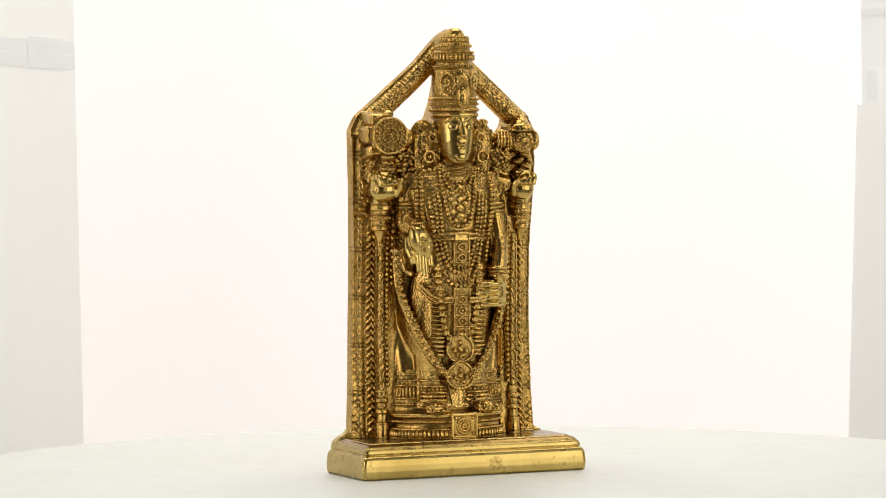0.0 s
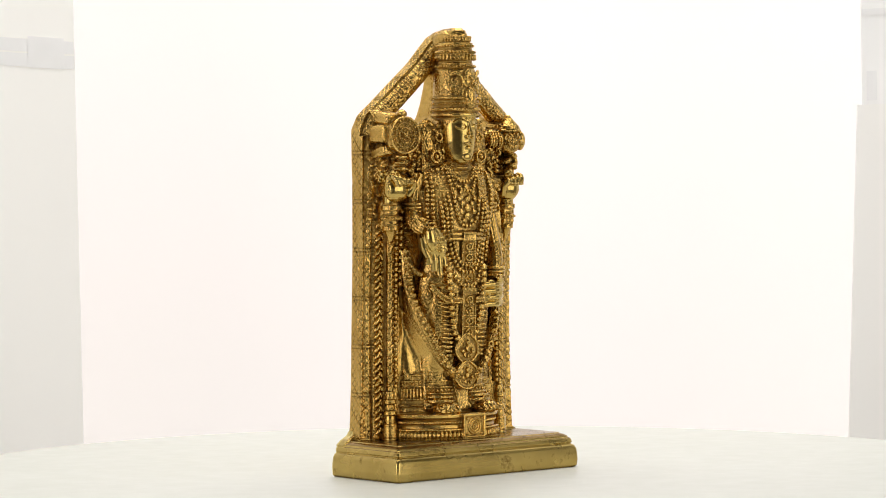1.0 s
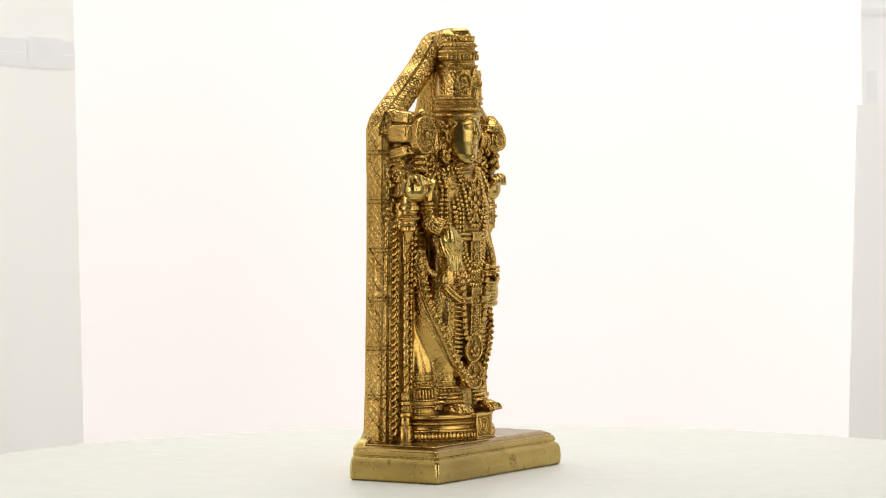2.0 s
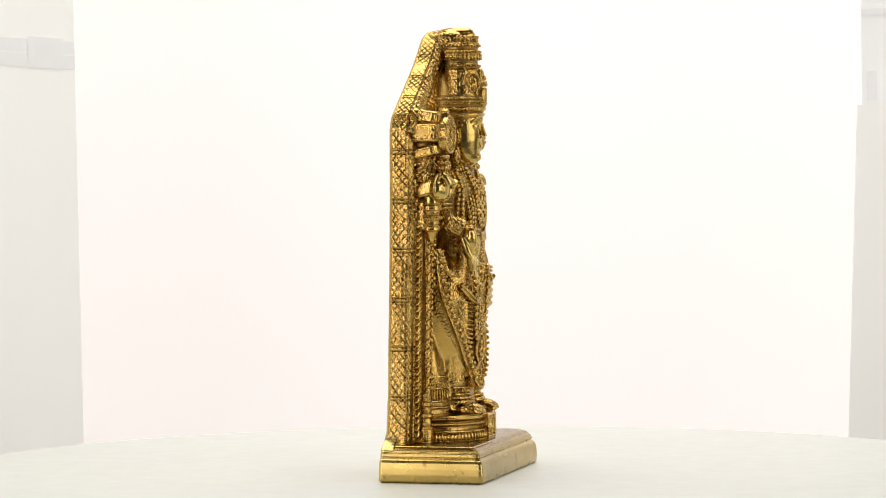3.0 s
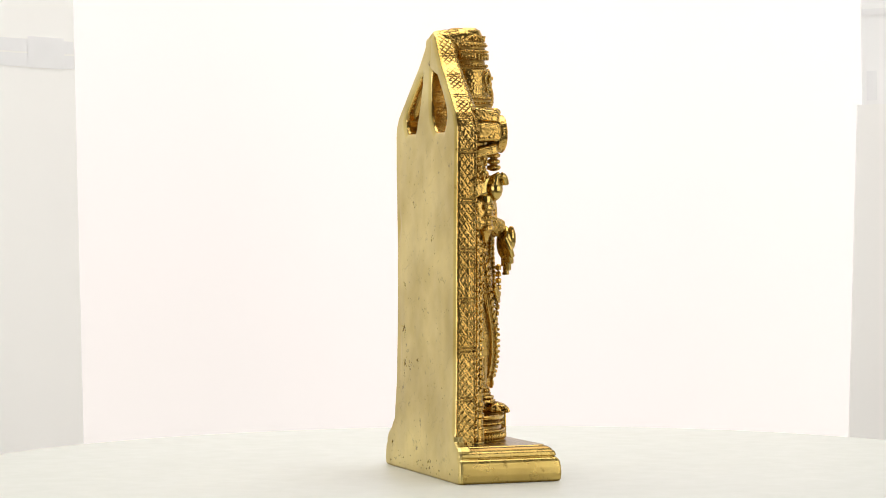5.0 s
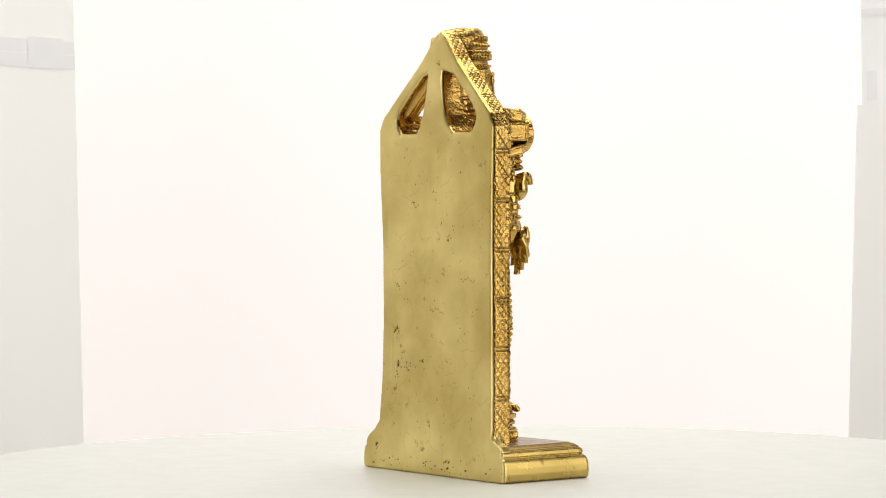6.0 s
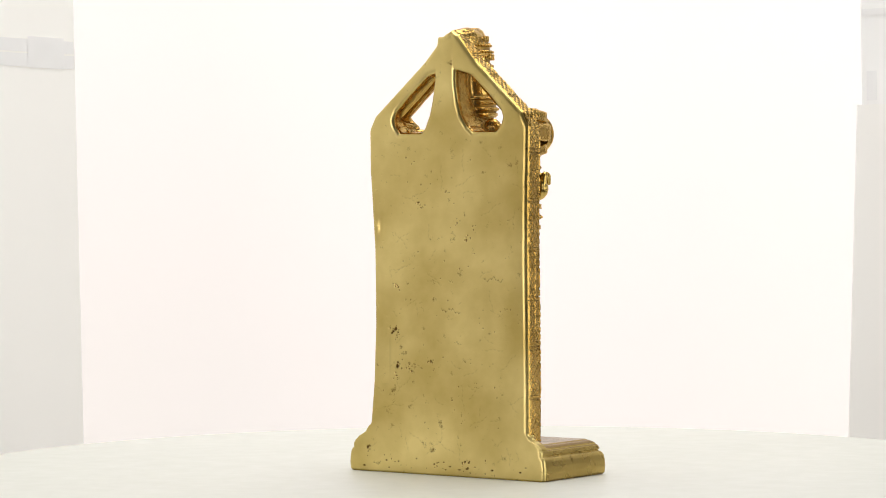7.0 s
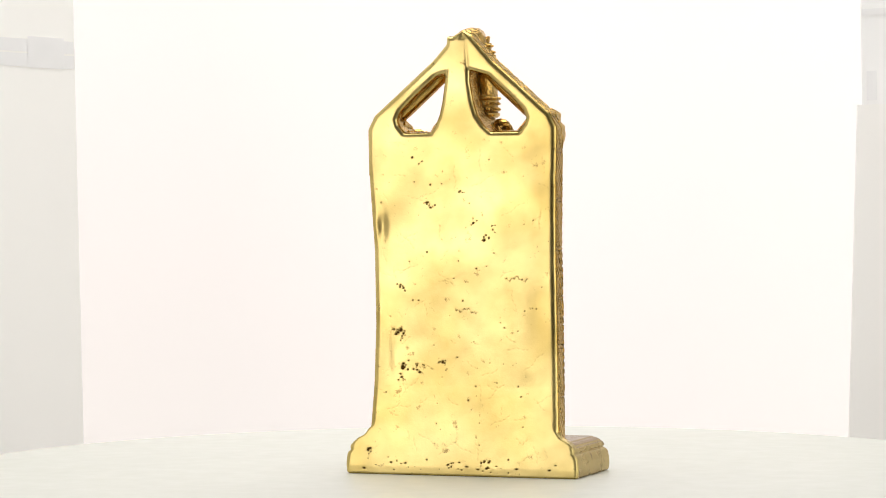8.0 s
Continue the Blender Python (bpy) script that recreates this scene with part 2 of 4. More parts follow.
def loft(heap, levels, seg=40):
    """Stacked ellipses: (z, centre x, centre y, radius x, radius y)."""
    heap.rings([[(x + rx * math.cos(a), y + ry * math.sin(a), z) for a in (2 * math.pi * k / seg for k in range(seg))] for z, x, y, rx, ry in levels])


def slab_loft(heap, levels):
    """Stacked plates with rounded corners and a front that is not quite square: (z, x0, x1, y0, y1)."""
    rings = []
    for z, x0, x1, y0, y1 in levels:
        ring = []
        for (x, y), (sx, sy), r, start in (((x0, y0), (1, 1), 0.0022, 180), ((x1, y0 + 0.0050), (-1, 1), 0.0042, 270), ((x1, y1), (-1, -1), 0.0030, 0), ((x0, y1), (1, -1), 0.0022, 90)):
            for k in range(6):
                a = radians(start + 18 * k)
                ring.append((x + sx * r + r * math.cos(a), y + sy * r + r * math.sin(a), z))
        rings.append(ring)
    heap.rings(rings)


def smooth_path(points, count):
    """A curve through a few points, as many evenly spaced places on it."""
    pts = [Vector(p) for p in points]
    fine = []
    for i in range(len(pts) - 1):
        p0, p1, p2, p3 = pts[max(i - 1, 0)], pts[i], pts[i + 1], pts[min(i + 2, len(pts) - 1)]
        for k in range(12):
            t = k / 12
            fine.append(0.5 * (2 * p1 + (p2 - p0) * t + (2 * p0 - 5 * p1 + 4 * p2 - p3) * t * t + (3 * p1 - p0 - 3 * p2 + p3) * t ** 3))
    fine.append(pts[-1])
    run = [0.0]
    for a, b in zip(fine, fine[1:]):
        run.append(run[-1] + (b - a).length)
    out, j = [], 0
    for k in range(count):
        s = run[-1] * k / max(count - 1, 1)
        while j < len(run) - 2 and run[j + 1] < s:
            j += 1
        out.append(fine[j].lerp(fine[j + 1], (s - run[j]) / max(run[j + 1] - run[j], 1e-9)))
    return out, run[-1]


def tube(heap, points, r0, r1=None, seg=10, count=12):
    r1 = r0 if r1 is None else r1
    path, _ = smooth_path(points, count)
    rings = []
    for i, p in enumerate(path):
        d = (path[min(i + 1, count - 1)] - path[max(i - 1, 0)]).normalized()
        a = d.cross(Vector((0, 1, 0.01))).normalized()
        b = d.cross(a)
        r = r0 + (r1 - r0) * i / (count - 1)
        rings.append([p + r * (math.cos(t) * a + math.sin(t) * b) for t in (2 * math.pi * k / seg for k in range(seg))])
    heap.rings(rings)


def chain(heap, points, r, gap):
    """Beads along a curve."""
    _, length = smooth_path(points, 2)
    path, _ = smooth_path(points, max(2, round(length / gap)))
    for p in path:
        bead(heap, p, r)


def hoop(heap, c, rx, ry, r, a0=0, a1=360, count=28, flat=False):
    """A round bar along an arc: level, or upright and facing the front when flat."""
    pts = []
    for k in range(count):
        a = radians(a0 + (a1 - a0) * k / (count - 1))
        pts.append((c[0] + rx * math.cos(a), c[1], c[2] + ry * math.sin(a)) if flat else (c[0] + rx * math.cos(a), c[1] + ry * math.sin(a), c[2]))
    for p, q in zip(pts, pts[1:]):
        tube(heap, (p, q), r, seg=6, count=2)


def bead_hoop(heap, c, rx, ry, r, count, a0=170, a1=370):
    for k in range(count):
        a = radians(a0 + (a1 - a0) * k / (count - 1))
        bead(heap, (c[0] + rx * math.cos(a), c[1] + ry * math.sin(a), c[2]), r)


def medal(heap, c, rx, rz):
    """A pendant with a pointed top, a raised rim and small raised shapes."""
    rim = []
    for k in range(33):
        a = 2 * math.pi * k / 32
        peak = 1 + 0.22 * max(0.0, math.sin(a)) ** 6
        rim.append((c[0] + rx * math.cos(a), c[2] + rz * math.sin(a) * peak))
    prism(heap, rim[:-1], c[1] - 0.0008, c[1] + 0.0030, sheared=False)
    for p, q in zip(rim, rim[1:]):
        tube(heap, ((p[0], c[1] - 0.0009, p[1]), (q[0], c[1] - 0.0009, q[1])), 0.0008, seg=6, count=2)
    for dx, dz, r in ((0, 0.0042, 0.0015), (0, 0.0002, 0.0021), (-0.0042, -0.001, 0.0014), (0.0042, -0.001, 0.0014), (-0.0022, -0.0040, 0.0014), (0.0022, -0.0040, 0.0014), (0, -0.0046, 0.0012)):
        bead(heap, (c[0] + dx, c[1] - 0.0012, c[2] + dz), (r, 0.0013, r * 1.2))


TORSO = [(0.044, 0.027, 0.011), (0.062, 0.026, 0.0115), (0.08, 0.027, 0.0140), (0.10, 0.029, 0.0158), (0.118, 0.031, 0.0168), (0.132, 0.029, 0.0172),
         (0.146, 0.0245, 0.0158), (0.160, 0.0255, 0.0160), (0.175, 0.030, 0.0172), (0.190, 0.0335, 0.0160), (0.199, 0.0315, 0.0125), (0.206, 0.020, 0.0095), (0.21, 0.012, 0.0075)]


def body(z):
    zs = [t[0] for t in TORSO]
    return float(np.interp(z, zs, [t[1] for t in TORSO])), float(np.interp(z, zs, [t[2] for t in TORSO]))


def front(x, z):
    """The depth of the body's front at a place."""
    rx, ry = body(z)
    u = min(abs(x - CX) / rx, 0.98)
    return 0.004 - ry * math.sqrt(1 - u * u)


def necklace(heap, half, z_top, z_low, r, gap, top_half=None):
    top_half = half if top_half is None else top_half
    pts = []
    for k in range(-6, 7):
        u = k / 6
        x = CX + math.copysign(abs(u) ** 0.75, u) * (half + (top_half - half) * u * u)
        z = z_low + (z_top - z_low) * abs(u) ** 2.4
        pts.append((x, front(x, z) - r * 0.5, z))
    chain(heap, pts, r, gap)


def plinth_part(heap):
    def level(z, inset, back=0.0):
        return (z, -0.0895 + inset, 0.0752 - inset, -0.0346 + inset, 0.0325 + lean(z) - back)

    slab_loft(heap, [level(0.0, 0.0016, 0.0012), level(0.0012, 0.0004, 0.0003), level(0.0055, 0.0), level(0.0095, 0.0002), level(0.0130, 0.0007), level(0.0148, 0.0016), level(0.0163, 0.0036), level(0.0172, 0.0026), level(0.0196, 0.0034),
                     level(0.0206, 0.0050), level(0.0212, 0.0048), level(0.0226, 0.0070), level(0.0231, 0.0088), level(0.0237, 0.0090)])
    # flare where the plate grows out of the base at the back
    for s in (-1, 1):
        prism(heap, [(PX + s * 0.060, 0.0205), (PX + s * 0.0780, 0.0205), (PX + s * 0.0745, 0.0238), (PX + s * 0.069, 0.0268), (PX + s * 0.0662, 0.031), (PX + s * 0.06, 0.035)], 0.0240, 0.0325)


def plate_part(heap):
    o = [(0.0675, 0.02), (0.0668, 0.035), (0.0656, 0.06), (0.0646, 0.10), (0.0646, 0.15), (0.0664, 0.197), (0.0670, 0.226), (0.05, 0.229)]
    prism(heap, [(PX + x, z) for x, z in o] + [(PX - x, z) for x, z in reversed(o)], 0.0185, 0.0325, ground=0.0036)
    # pierced gable: two slanting arms and the rib in the middle
    for s in (-1, 1):
        prism(heap, [(PX + s * x, z) for x, z in ((0.0667, 0.200), (0.0672, 0.231), (0.0625, 0.2405), (0.0463, 0.2545), (0.0217, 0.276), (0.006, 0.2935), (-0.001, 0.297),
                                             (0.002, 0.27), (0.018, 0.2655), (0.032, 0.2535), (0.043, 0.2425), (0.0452, 0.2375), (0.044, 0.2335), (0.040, 0.2285), (0.034, 0.2265), (0.034, 0.200))], 0.0205, 0.0325, ground=0.0034)
        tube(heap, [(PX + s * x, 0.0205 + lean(z), z) for x, z in ((0.0590, 0.226), (0.0545, 0.2365), (0.0405, 0.2490), (0.0240, 0.2635), (0.0120, 0.2755), (0.004, 0.285))], 0.0074, 0.0062, seg=18, count=20)
        tube(heap, [(PX + s * 0.0587, 0.0222 + lean(z) + 0.002 * (1 - z / 0.232), z) for z in (0.024, 0.09, 0.16, 0.232)], 0.0061, seg=18)
    rib = ((0.036, 0.200), (0.036, 0.2265), (0.030, 0.2280), (0.0245, 0.2325), (0.0195, 0.2400), (0.0165, 0.2490), (0.0140, 0.262), (0.0135, 0.276), (0.0125, 0.2925))
    prism(heap, [(-x, z) for x, z in rib] + [(0.62 * x - 0.0042, z) for x, z in reversed(rib)], 0.003, 0.0325, ground=0.003)
    ell(heap, (PX, 0.0215 + lean(0.29), 0.2890), (0.0085, 0.0100, 0.0085), seg=24)
    ell(heap, (-0.0082, 0.0085, 0.2890), (0.0092, 0.0190, 0.0098), seg=32)


def columns_part(heap):
    for s in (-1, 1):
        at = lambda d: PX + s * d
        # the frame steps forward towards the figure
        prism(heap, [(at(0.0385), 0.022), (at(0.0508), 0.022), (at(0.0508), 0.172), (at(0.0385), 0.172)], 0.0105, 0.021)
        prism(heap, [(at(0.0490), 0.022), (at(0.0570), 0.022), (at(0.0570), 0.218), (at(0.0490), 0.218)], 0.0168, 0.023)
        # braid of leaves between two fine rods
        z = 0.030
        while z < 0.168:
            y = 0.0160 + lean(z)
            for t in (-1, 1):
                ell(heap, (at(0.0534) + t * 0.0016, y - 0.001, z), (0.0013, 0.0022, 0.0030), ry=-t * 38, seg=8)
            bead(heap, (at(0.0534), y - 0.0018, z + 0.0016), 0.0012)
            z += 0.0046
        for d, back in ((0.0566, 0.0166), (0.0505, 0.0140)):
            tube(heap, [(at(d), back + lean(z), z) for z in (0.024, 0.17)], 0.0009, seg=6, count=3)
        # post with slanting ridges, foot and capital
        tube(heap, [(at(0.0478), 0.0100 + lean(z), z) for z in (0.03, 0.16)], 0.0021, seg=12, count=6)
        z = 0.060
        while z < 0.156:
            tube(heap, [(at(0.0504), 0.0092 + lean(z), z), (at(0.0478), 0.0073 + lean(z), z + 0.002), (at(0.0452), 0.0092 + lean(z), z + 0.004)], 0.0005, seg=5, count=4)
            z += 0.0062
        loft(heap, [(z, at(0.0478), 0.0108 + lean(z), r, r) for z, r in ((0.023, 0.0048), (0.034, 0.0046), (0.035, 0.0038), (0.040, 0.0036), (0.041, 0.0044), (0.043, 0.0044), (0.044, 0.0036),
                                                                     (0.0475, 0.0036), (0.0485, 0.0044), (0.0505, 0.0044), (0.0515, 0.0034), (0.056, 0.0032))], 18)
        # two strings of beads
        chain(heap, [(at(0.0442), 0.0086 + lean(z), z) for z in (0.060, 0.166)], (0.0014, 0.0016, 0.0017), 0.0034)
        chain(heap, [(at(0.0405), 0.0080 + lean(z), z) for z in (0.128, 0.176)], (0.0017, 0.0016, 0.0018), 0.0040)
        # field of scrolls beside the upper arm
        for k in range(46):
            x, z = at(random.uniform(0.036, 0.062)), random.uniform(0.170, 0.214)
            ell(heap, (x, (0.0165 if abs(x - PX) > 0.049 else 0.0178) + lean(z), z), (0.0020, 0.0017, 0.0012), ry=random.uniform(0, 180), seg=8)
        # ringed cuff under the raised hand, with a pointed foot
        xc, yc, hy = (at(0.0505), 0.0068, 0.0008) if s < 0 else (at(0.0538), 0.0118, 0.0086)
        loft(heap, [(z, xc, yc, 0.76 * r, 0.76 * r) for z, r in ((0.1560, 0.0012), (0.1630, 0.0058), (0.1640, 0.0074), (0.1662, 0.0074), (0.1668, 0.0064), (0.1700, 0.0066), (0.1705, 0.0082), (0.1730, 0.0084),
                                                (0.1738, 0.0070), (0.1768, 0.0072), (0.1774, 0.0088), (0.1798, 0.0088), (0.1806, 0.0074), (0.186, 0.0074))], 22)
        bead_hoop(heap, (xc, yc, 0.1718), 0.0064, 0.0064, 0.0008, 16, 150, 390)
        cushion(heap, (xc, 0.016, 0.174), (0.011, 0.018, 0.02))
        # raised hand: cupped palm, three bent fingers and a thumb
        ell(heap, (xc, 0.0004 + hy, 0.1908), (0.0098 if s < 0 else 0.0086, 0.0064, 0.0086), seg=20)
        cushion(heap, (xc, 0.012 + 0.4 * hy, 0.1915), (0.010, 0.021, 0.013), rx=-8)
        for k in range(4):
            dx = s * (0.0062 - 0.0037 * k)
            tube(heap, [(xc + dx * 1.1, 0.001 + hy, 0.1930), (xc + dx * 1.1, -0.0008 + hy, 0.1992 - 0.0006 * k), (xc + dx, -0.0054 + hy, 0.1985 - 0.0008 * k), (xc + dx * 0.85 - s * 0.0008, -0.0074 + hy, 0.1935)], 0.0025, 0.0021, seg=10, count=12)
        tube(heap, [(xc - s * 0.007, -0.002 + hy, 0.187), (xc - s * 0.0090, -0.0056 + hy, 0.1925), (xc - s * 0.0070, -0.0080 + hy, 0.1960)], 0.0028, 0.0021, count=10)


def emblems_part(heap):
    # wheel, with its hub, rays and side flames
    c = Vector((-0.0566, -0.0030, 0.2266))
    heap.rings([[(c.x + r * math.cos(a), y, c.z + r * math.sin(a)) for a in (2 * math.pi * k / 36 for k in range(36))] for r, y in ((0.0118, -0.0008), (0.0124, -0.0010), (0.0124, -0.0046), (0.0118, -0.0051))])
    for r, w in ((0.0117, 0.0008), (0.0082, 0.0006), (0.0050, 0.0006)):
        hoop(heap, (c.x, c.y - 0.0022, c.z), r, r, w, flat=True, count=30)
    for k in range(22):
        a = 2 * math.pi * k / 22
        bead(heap, (c.x + 0.0100 * math.cos(a), c.y - 0.0022, c.z + 0.0100 * math.sin(a)), 0.0009)
    for k in range(14):
        a = 2 * math.pi * k / 14
        bead(heap, (c.x + 0.0066 * math.cos(a), c.y - 0.0022, c.z + 0.0066 * math.sin(a)), (0.0008, 0.0006, 0.0008))
    bead(heap, (c.x, c.y - 0.002, c.z), 0.0024)
    for k in range(7):
        a = 2 * math.pi * k / 7
        bead(heap, (c.x + 0.0032 * math.cos(a), c.y - 0.0022, c.z + 0.0032 * math.sin(a)), 0.0008)
    cushion(heap, (c.x - 0.004, 0.010, 0.2275), (0.018, 0.026, 0.013))
    cushion(heap, (c.x - 0.005, 0.0095, 0.2385), (0.014, 0.022, 0.0085), rx=9)
    cushion(heap, (c.x - 0.004, 0.0105, 0.2150), (0.018, 0.022, 0.0075), rx=-12)
    ell(heap, (c.x, c.y + 0.001, 0.2405), (0.0034, 0.0034, 0.0030))
    cushion(heap, (c.x - 0.0105, 0.0085, 0.2275), (0.0085, 0.019, 0.0115))
    ell(heap, (c.x + 0.0150, 0.003, 0.2255), (0.0045, 0.006, 0.0060))
    for dz, r in ((0.2125, 0.0046), (0.2085, 0.0036), (0.2045, 0.0050)):
        ell(heap, (c.x, -0.0005, dz), (r, 0.0042, 0.0024))
    # solid metal behind the wheel
    prism(heap, [(c.x - 0.0095, 0.196), (c.x + 0.0125, 0.196), (c.x + 0.0125, 0.2285), (c.x + 0.004, 0.238), (c.x - 0.0085, 0.2395)], 0.0085, 0.021, sheared=False)
    for k in range(30):
        ell(heap, (c.x - 0.0095, random.uniform(0.009, 0.018), random.uniform(0.197, 0.213)), (0.0014, 0.0018, 0.0012), rx=random.uniform(0, 180), seg=8)
    for k in range(40):
        ell(heap, (c.x + random.uniform(-0.009, 0.012), 0.0085, random.uniform(0.198, 0.216)), (0.0020, 0.0016, 0.0011), ry=random.uniform(0, 180), seg=8)
    # shell, with a whorl, side knob and streamers
    start = len(heap.corners)
    c = Vector((0.0405, -0.0035, 0.2236))
    ell(heap, c, (0.0088, 0.0058, 0.0092), seg=20)
    ell(heap, (c.x + 0.0090, c.y, c.z), (0.0038, 0.0042, 0.0066))
    ell(heap, (c.x - 0.0130, 0.001, c.z + 0.001), (0.0075, 0.0058, 0.0068))
    for k in range(5):
        hoop(heap, (c.x - 0.0085 - 0.0022 * k, 0.001, c.z), 0.0008, 0.0070 - 0.0005 * k, 0.0006, 90, 270, 8, flat=True)
        tube(heap, [(c.x - 0.0080 - 0.0024 * k, -0.003, c.z + 0.0055), (c.x - 0.0090 - 0.0024 * k, -0.0062, c.z), (c.x - 0.0080 - 0.0024 * k, -0.003, c.z - 0.0055)], 0.0009, seg=6, count=6)
    for k in range(18):
        a, r = 0.5 * k, 0.0062 - 0.00028 * k
        bead(heap, (c.x - 0.001 + r * math.cos(a), c.y - 0.0052, c.z - 0.001 + r * math.sin(a)), 0.0010)
    cushion(heap, (c.x - 0.002, 0.010, c.z + 0.001), (0.020, 0.026, 0.014))
    cushion(heap, (c.x - 0.001, 0.0085, 0.2335), (0.014, 0.024, 0.0042), rx=4)
    loft(heap, [(0.2300, c.x, c.y, 0.0092, 0.006), (0.2335, c.x, c.y, 0.0072, 0.0055), (0.2372, c.x, c.y + 0.001, 0.0035, 0.004), (0.2405, c.x, c.y + 0.002, 0.0012, 0.002)], 18)
    for k in range(4):
        ell(heap, (c.x + 0.001 + (-1) ** k * 0.0025, -0.001, 0.2135 - 0.0036 * k), (0.0042, 0.0044, 0.0026), ry=25 * (-1) ** k)
    ell(heap, (c.x + 0.0065, 0.0, 0.2100), (0.0022, 0.003, 0.0046), ry=-20)
    # lower relief on this side: set the shell back towards the plate
    heap.corners[start:] = [(x + 0.0034, y + 0.0088 * min(max((0.024 - y) / 0.018, 0), 1), z) for x, y, z in heap.corners[start:]]
    prism(heap, [(c.x - 0.010, 0.200), (c.x + 0.0125, 0.200), (c.x + 0.0125, 0.2265), (c.x + 0.0085, 0.2335), (c.x - 0.002, 0.2285), (c.x - 0.010, 0.2265)], 0.0125, 0.021, sheared=False)


def figure_part(heap):
    # body
    loft(heap, [(z, CX, 0.004, rx, ry) for z, rx, ry in TORSO], 48)
    # the metal between the figure and the plate: robe below, drapery above
    fill = []
    for z, rx, ry in ((0.040, 0.0415, 0.0205), (0.050, 0.0410, 0.0198), (0.068, 0.0400, 0.0182), (0.084, 0.0395, 0.0172), (0.105, 0.0395, 0.0158), (0.128, 0.0400, 0.0142), (0.150, 0.0420, 0.0130), (0.185, 0.0440, 0.0125), (0.205, 0.0440, 0.0120), (0.2235, 0.0400, 0.0105)):
        fill.append([(CX + rx * math.cos(a), 0.0185 + min(ry * math.sin(a), 0.006), z) for a in (2 * math.pi * k / 64 for k in range(64))])
    heap.rings(fill)
    for k in range(150):
        s, u, z = random.choice((-1, 1)), random.uniform(0.70, 0.97), random.uniform(0.135, 0.205)
        ell(heap, (CX + s * 0.043 * u, 0.0185 - 0.0126 * math.sqrt(1 - u * u), z), (0.0021, 0.0015, 0.0011), ry=random.uniform(0, 180), seg=8)
    # shoulders and arms
    for s in (-1, 1):
        tube(heap, [(CX + s * 0.026, 0.005, 0.199), (CX + s * 0.0315, 0.005, 0.188), (CX + s * 0.0325, 0.005, 0.172)], 0.0068, 0.0055, seg=14)
        tube(heap, [(CX + s * 0.030, 0.008, 0.196), (CX + s * 0.044, 0.0095, 0.194)], 0.0065, 0.006, seg=12, count=4)
        for k in range(3):
            hoop(heap, (CX + s * 0.0322, 0.005, 0.176 + 0.0025 * k), 0.0064, 0.0068, 0.0008, count=18)
        # curls and ear jewels beside the face
        for k in range(90):
            a, q = random.uniform(0, 2 * math.pi), math.sqrt(random.random())
            x, z = CX + s * (0.0205 + 0.0098 * q * math.cos(a)), 0.2205 + 0.0165 * q * math.sin(a)
            ell(heap, (x, 0.0005 + 0.35 * abs(x - CX - s * 0.013), z), (0.0022, 0.0018, 0.0013), ry=random.uniform(0, 180), seg=8)
        ell(heap, (CX + s * 0.0205, 0.0075, 0.2205), (0.0105, 0.0068, 0.0170), seg=18)
        ell(heap, (CX + s * 0.028, 0.010, 0.211), (0.012, 0.0065, 0.0100), seg=18)
        for k in range(46):
            ell(heap, (CX + s * random.uniform(0.024, 0.040), random.uniform(0.0025, 0.0065), random.uniform(0.202, 0.2195)), (0.0022, 0.0017, 0.0012), ry=random.uniform(0, 180), seg=8)
        hoop(heap, (CX + s * 0.0175, -0.0026, 0.2255), 0.0024, 0.0026, 0.0007, flat=True, count=14)
        hoop(heap, (CX + s * 0.0195, -0.0020, 0.2125), 0.0036, 0.0036, 0.0008, flat=True, count=16)
        bead(heap, (CX + s * 0.0195, -0.0024, 0.2125), 0.0014)
    # lowered hand with the palm shown, fingers down
    tube(heap, [(CX - 0.0325, 0.005, 0.178), (CX - 0.0345, 0.0, 0.1690), (CX - 0.031, -0.0085, 0.1645)], 0.0060, 0.0062, seg=14)
    ell(heap, (-0.0398, -0.0135, 0.1550), (0.0086, 0.0050, 0.0112), ry=-6, seg=20)
    ell(heap, (-0.0440, -0.0162, 0.1572), (0.0040, 0.0036, 0.0085), ry=-10, seg=14)
    ell(heap, (-0.0352, -0.0160, 0.1520), (0.0040, 0.0030, 0.0080), ry=4, seg=14)
    for k, (dx, low) in enumerate(((-0.0066, 0.1412), (-0.0022, 0.1365), (0.0020, 0.1338), (0.0060, 0.1395))):
        tube(heap, [(-0.0392 + dx, -0.0135, 0.1515), (-0.0390 + dx, -0.0155, 0.1450), (-0.0384 + dx, -0.0162, low)], 0.0024, 0.0020, seg=10, count=8)
    tube(heap, [(-0.0468, -0.011, 0.158), (-0.0482, -0.014, 0.151), (-0.0466, -0.0165, 0.1455)], 0.0024, 0.0018, seg=10, count=8)
    bead_hoop(heap, (-0.0405, -0.0050, 0.1655), 0.0072, 0.0076, 0.0011, 18, 160, 380)
    bead_hoop(heap, (-0.0405, -0.0045, 0.1680), 0.0070, 0.0070, 0.0009, 18, 160, 380)
    for u in range(-2, 3):
        for w in range(-2, 3):
            if abs(u) + abs(w) < 4:
                block(heap, (-0.0372 + 0.0018 * u, -0.0186, 0.1540 + 0.0022 * w), (0.0012, 0.0009, 0.0012), ry=45)
    tube(heap, [(-0.047, 0.006, 0.150), (-0.045, 0.002, 0.138), (-0.040, -0.002, 0.134)], 0.0032, 0.002, seg=8)
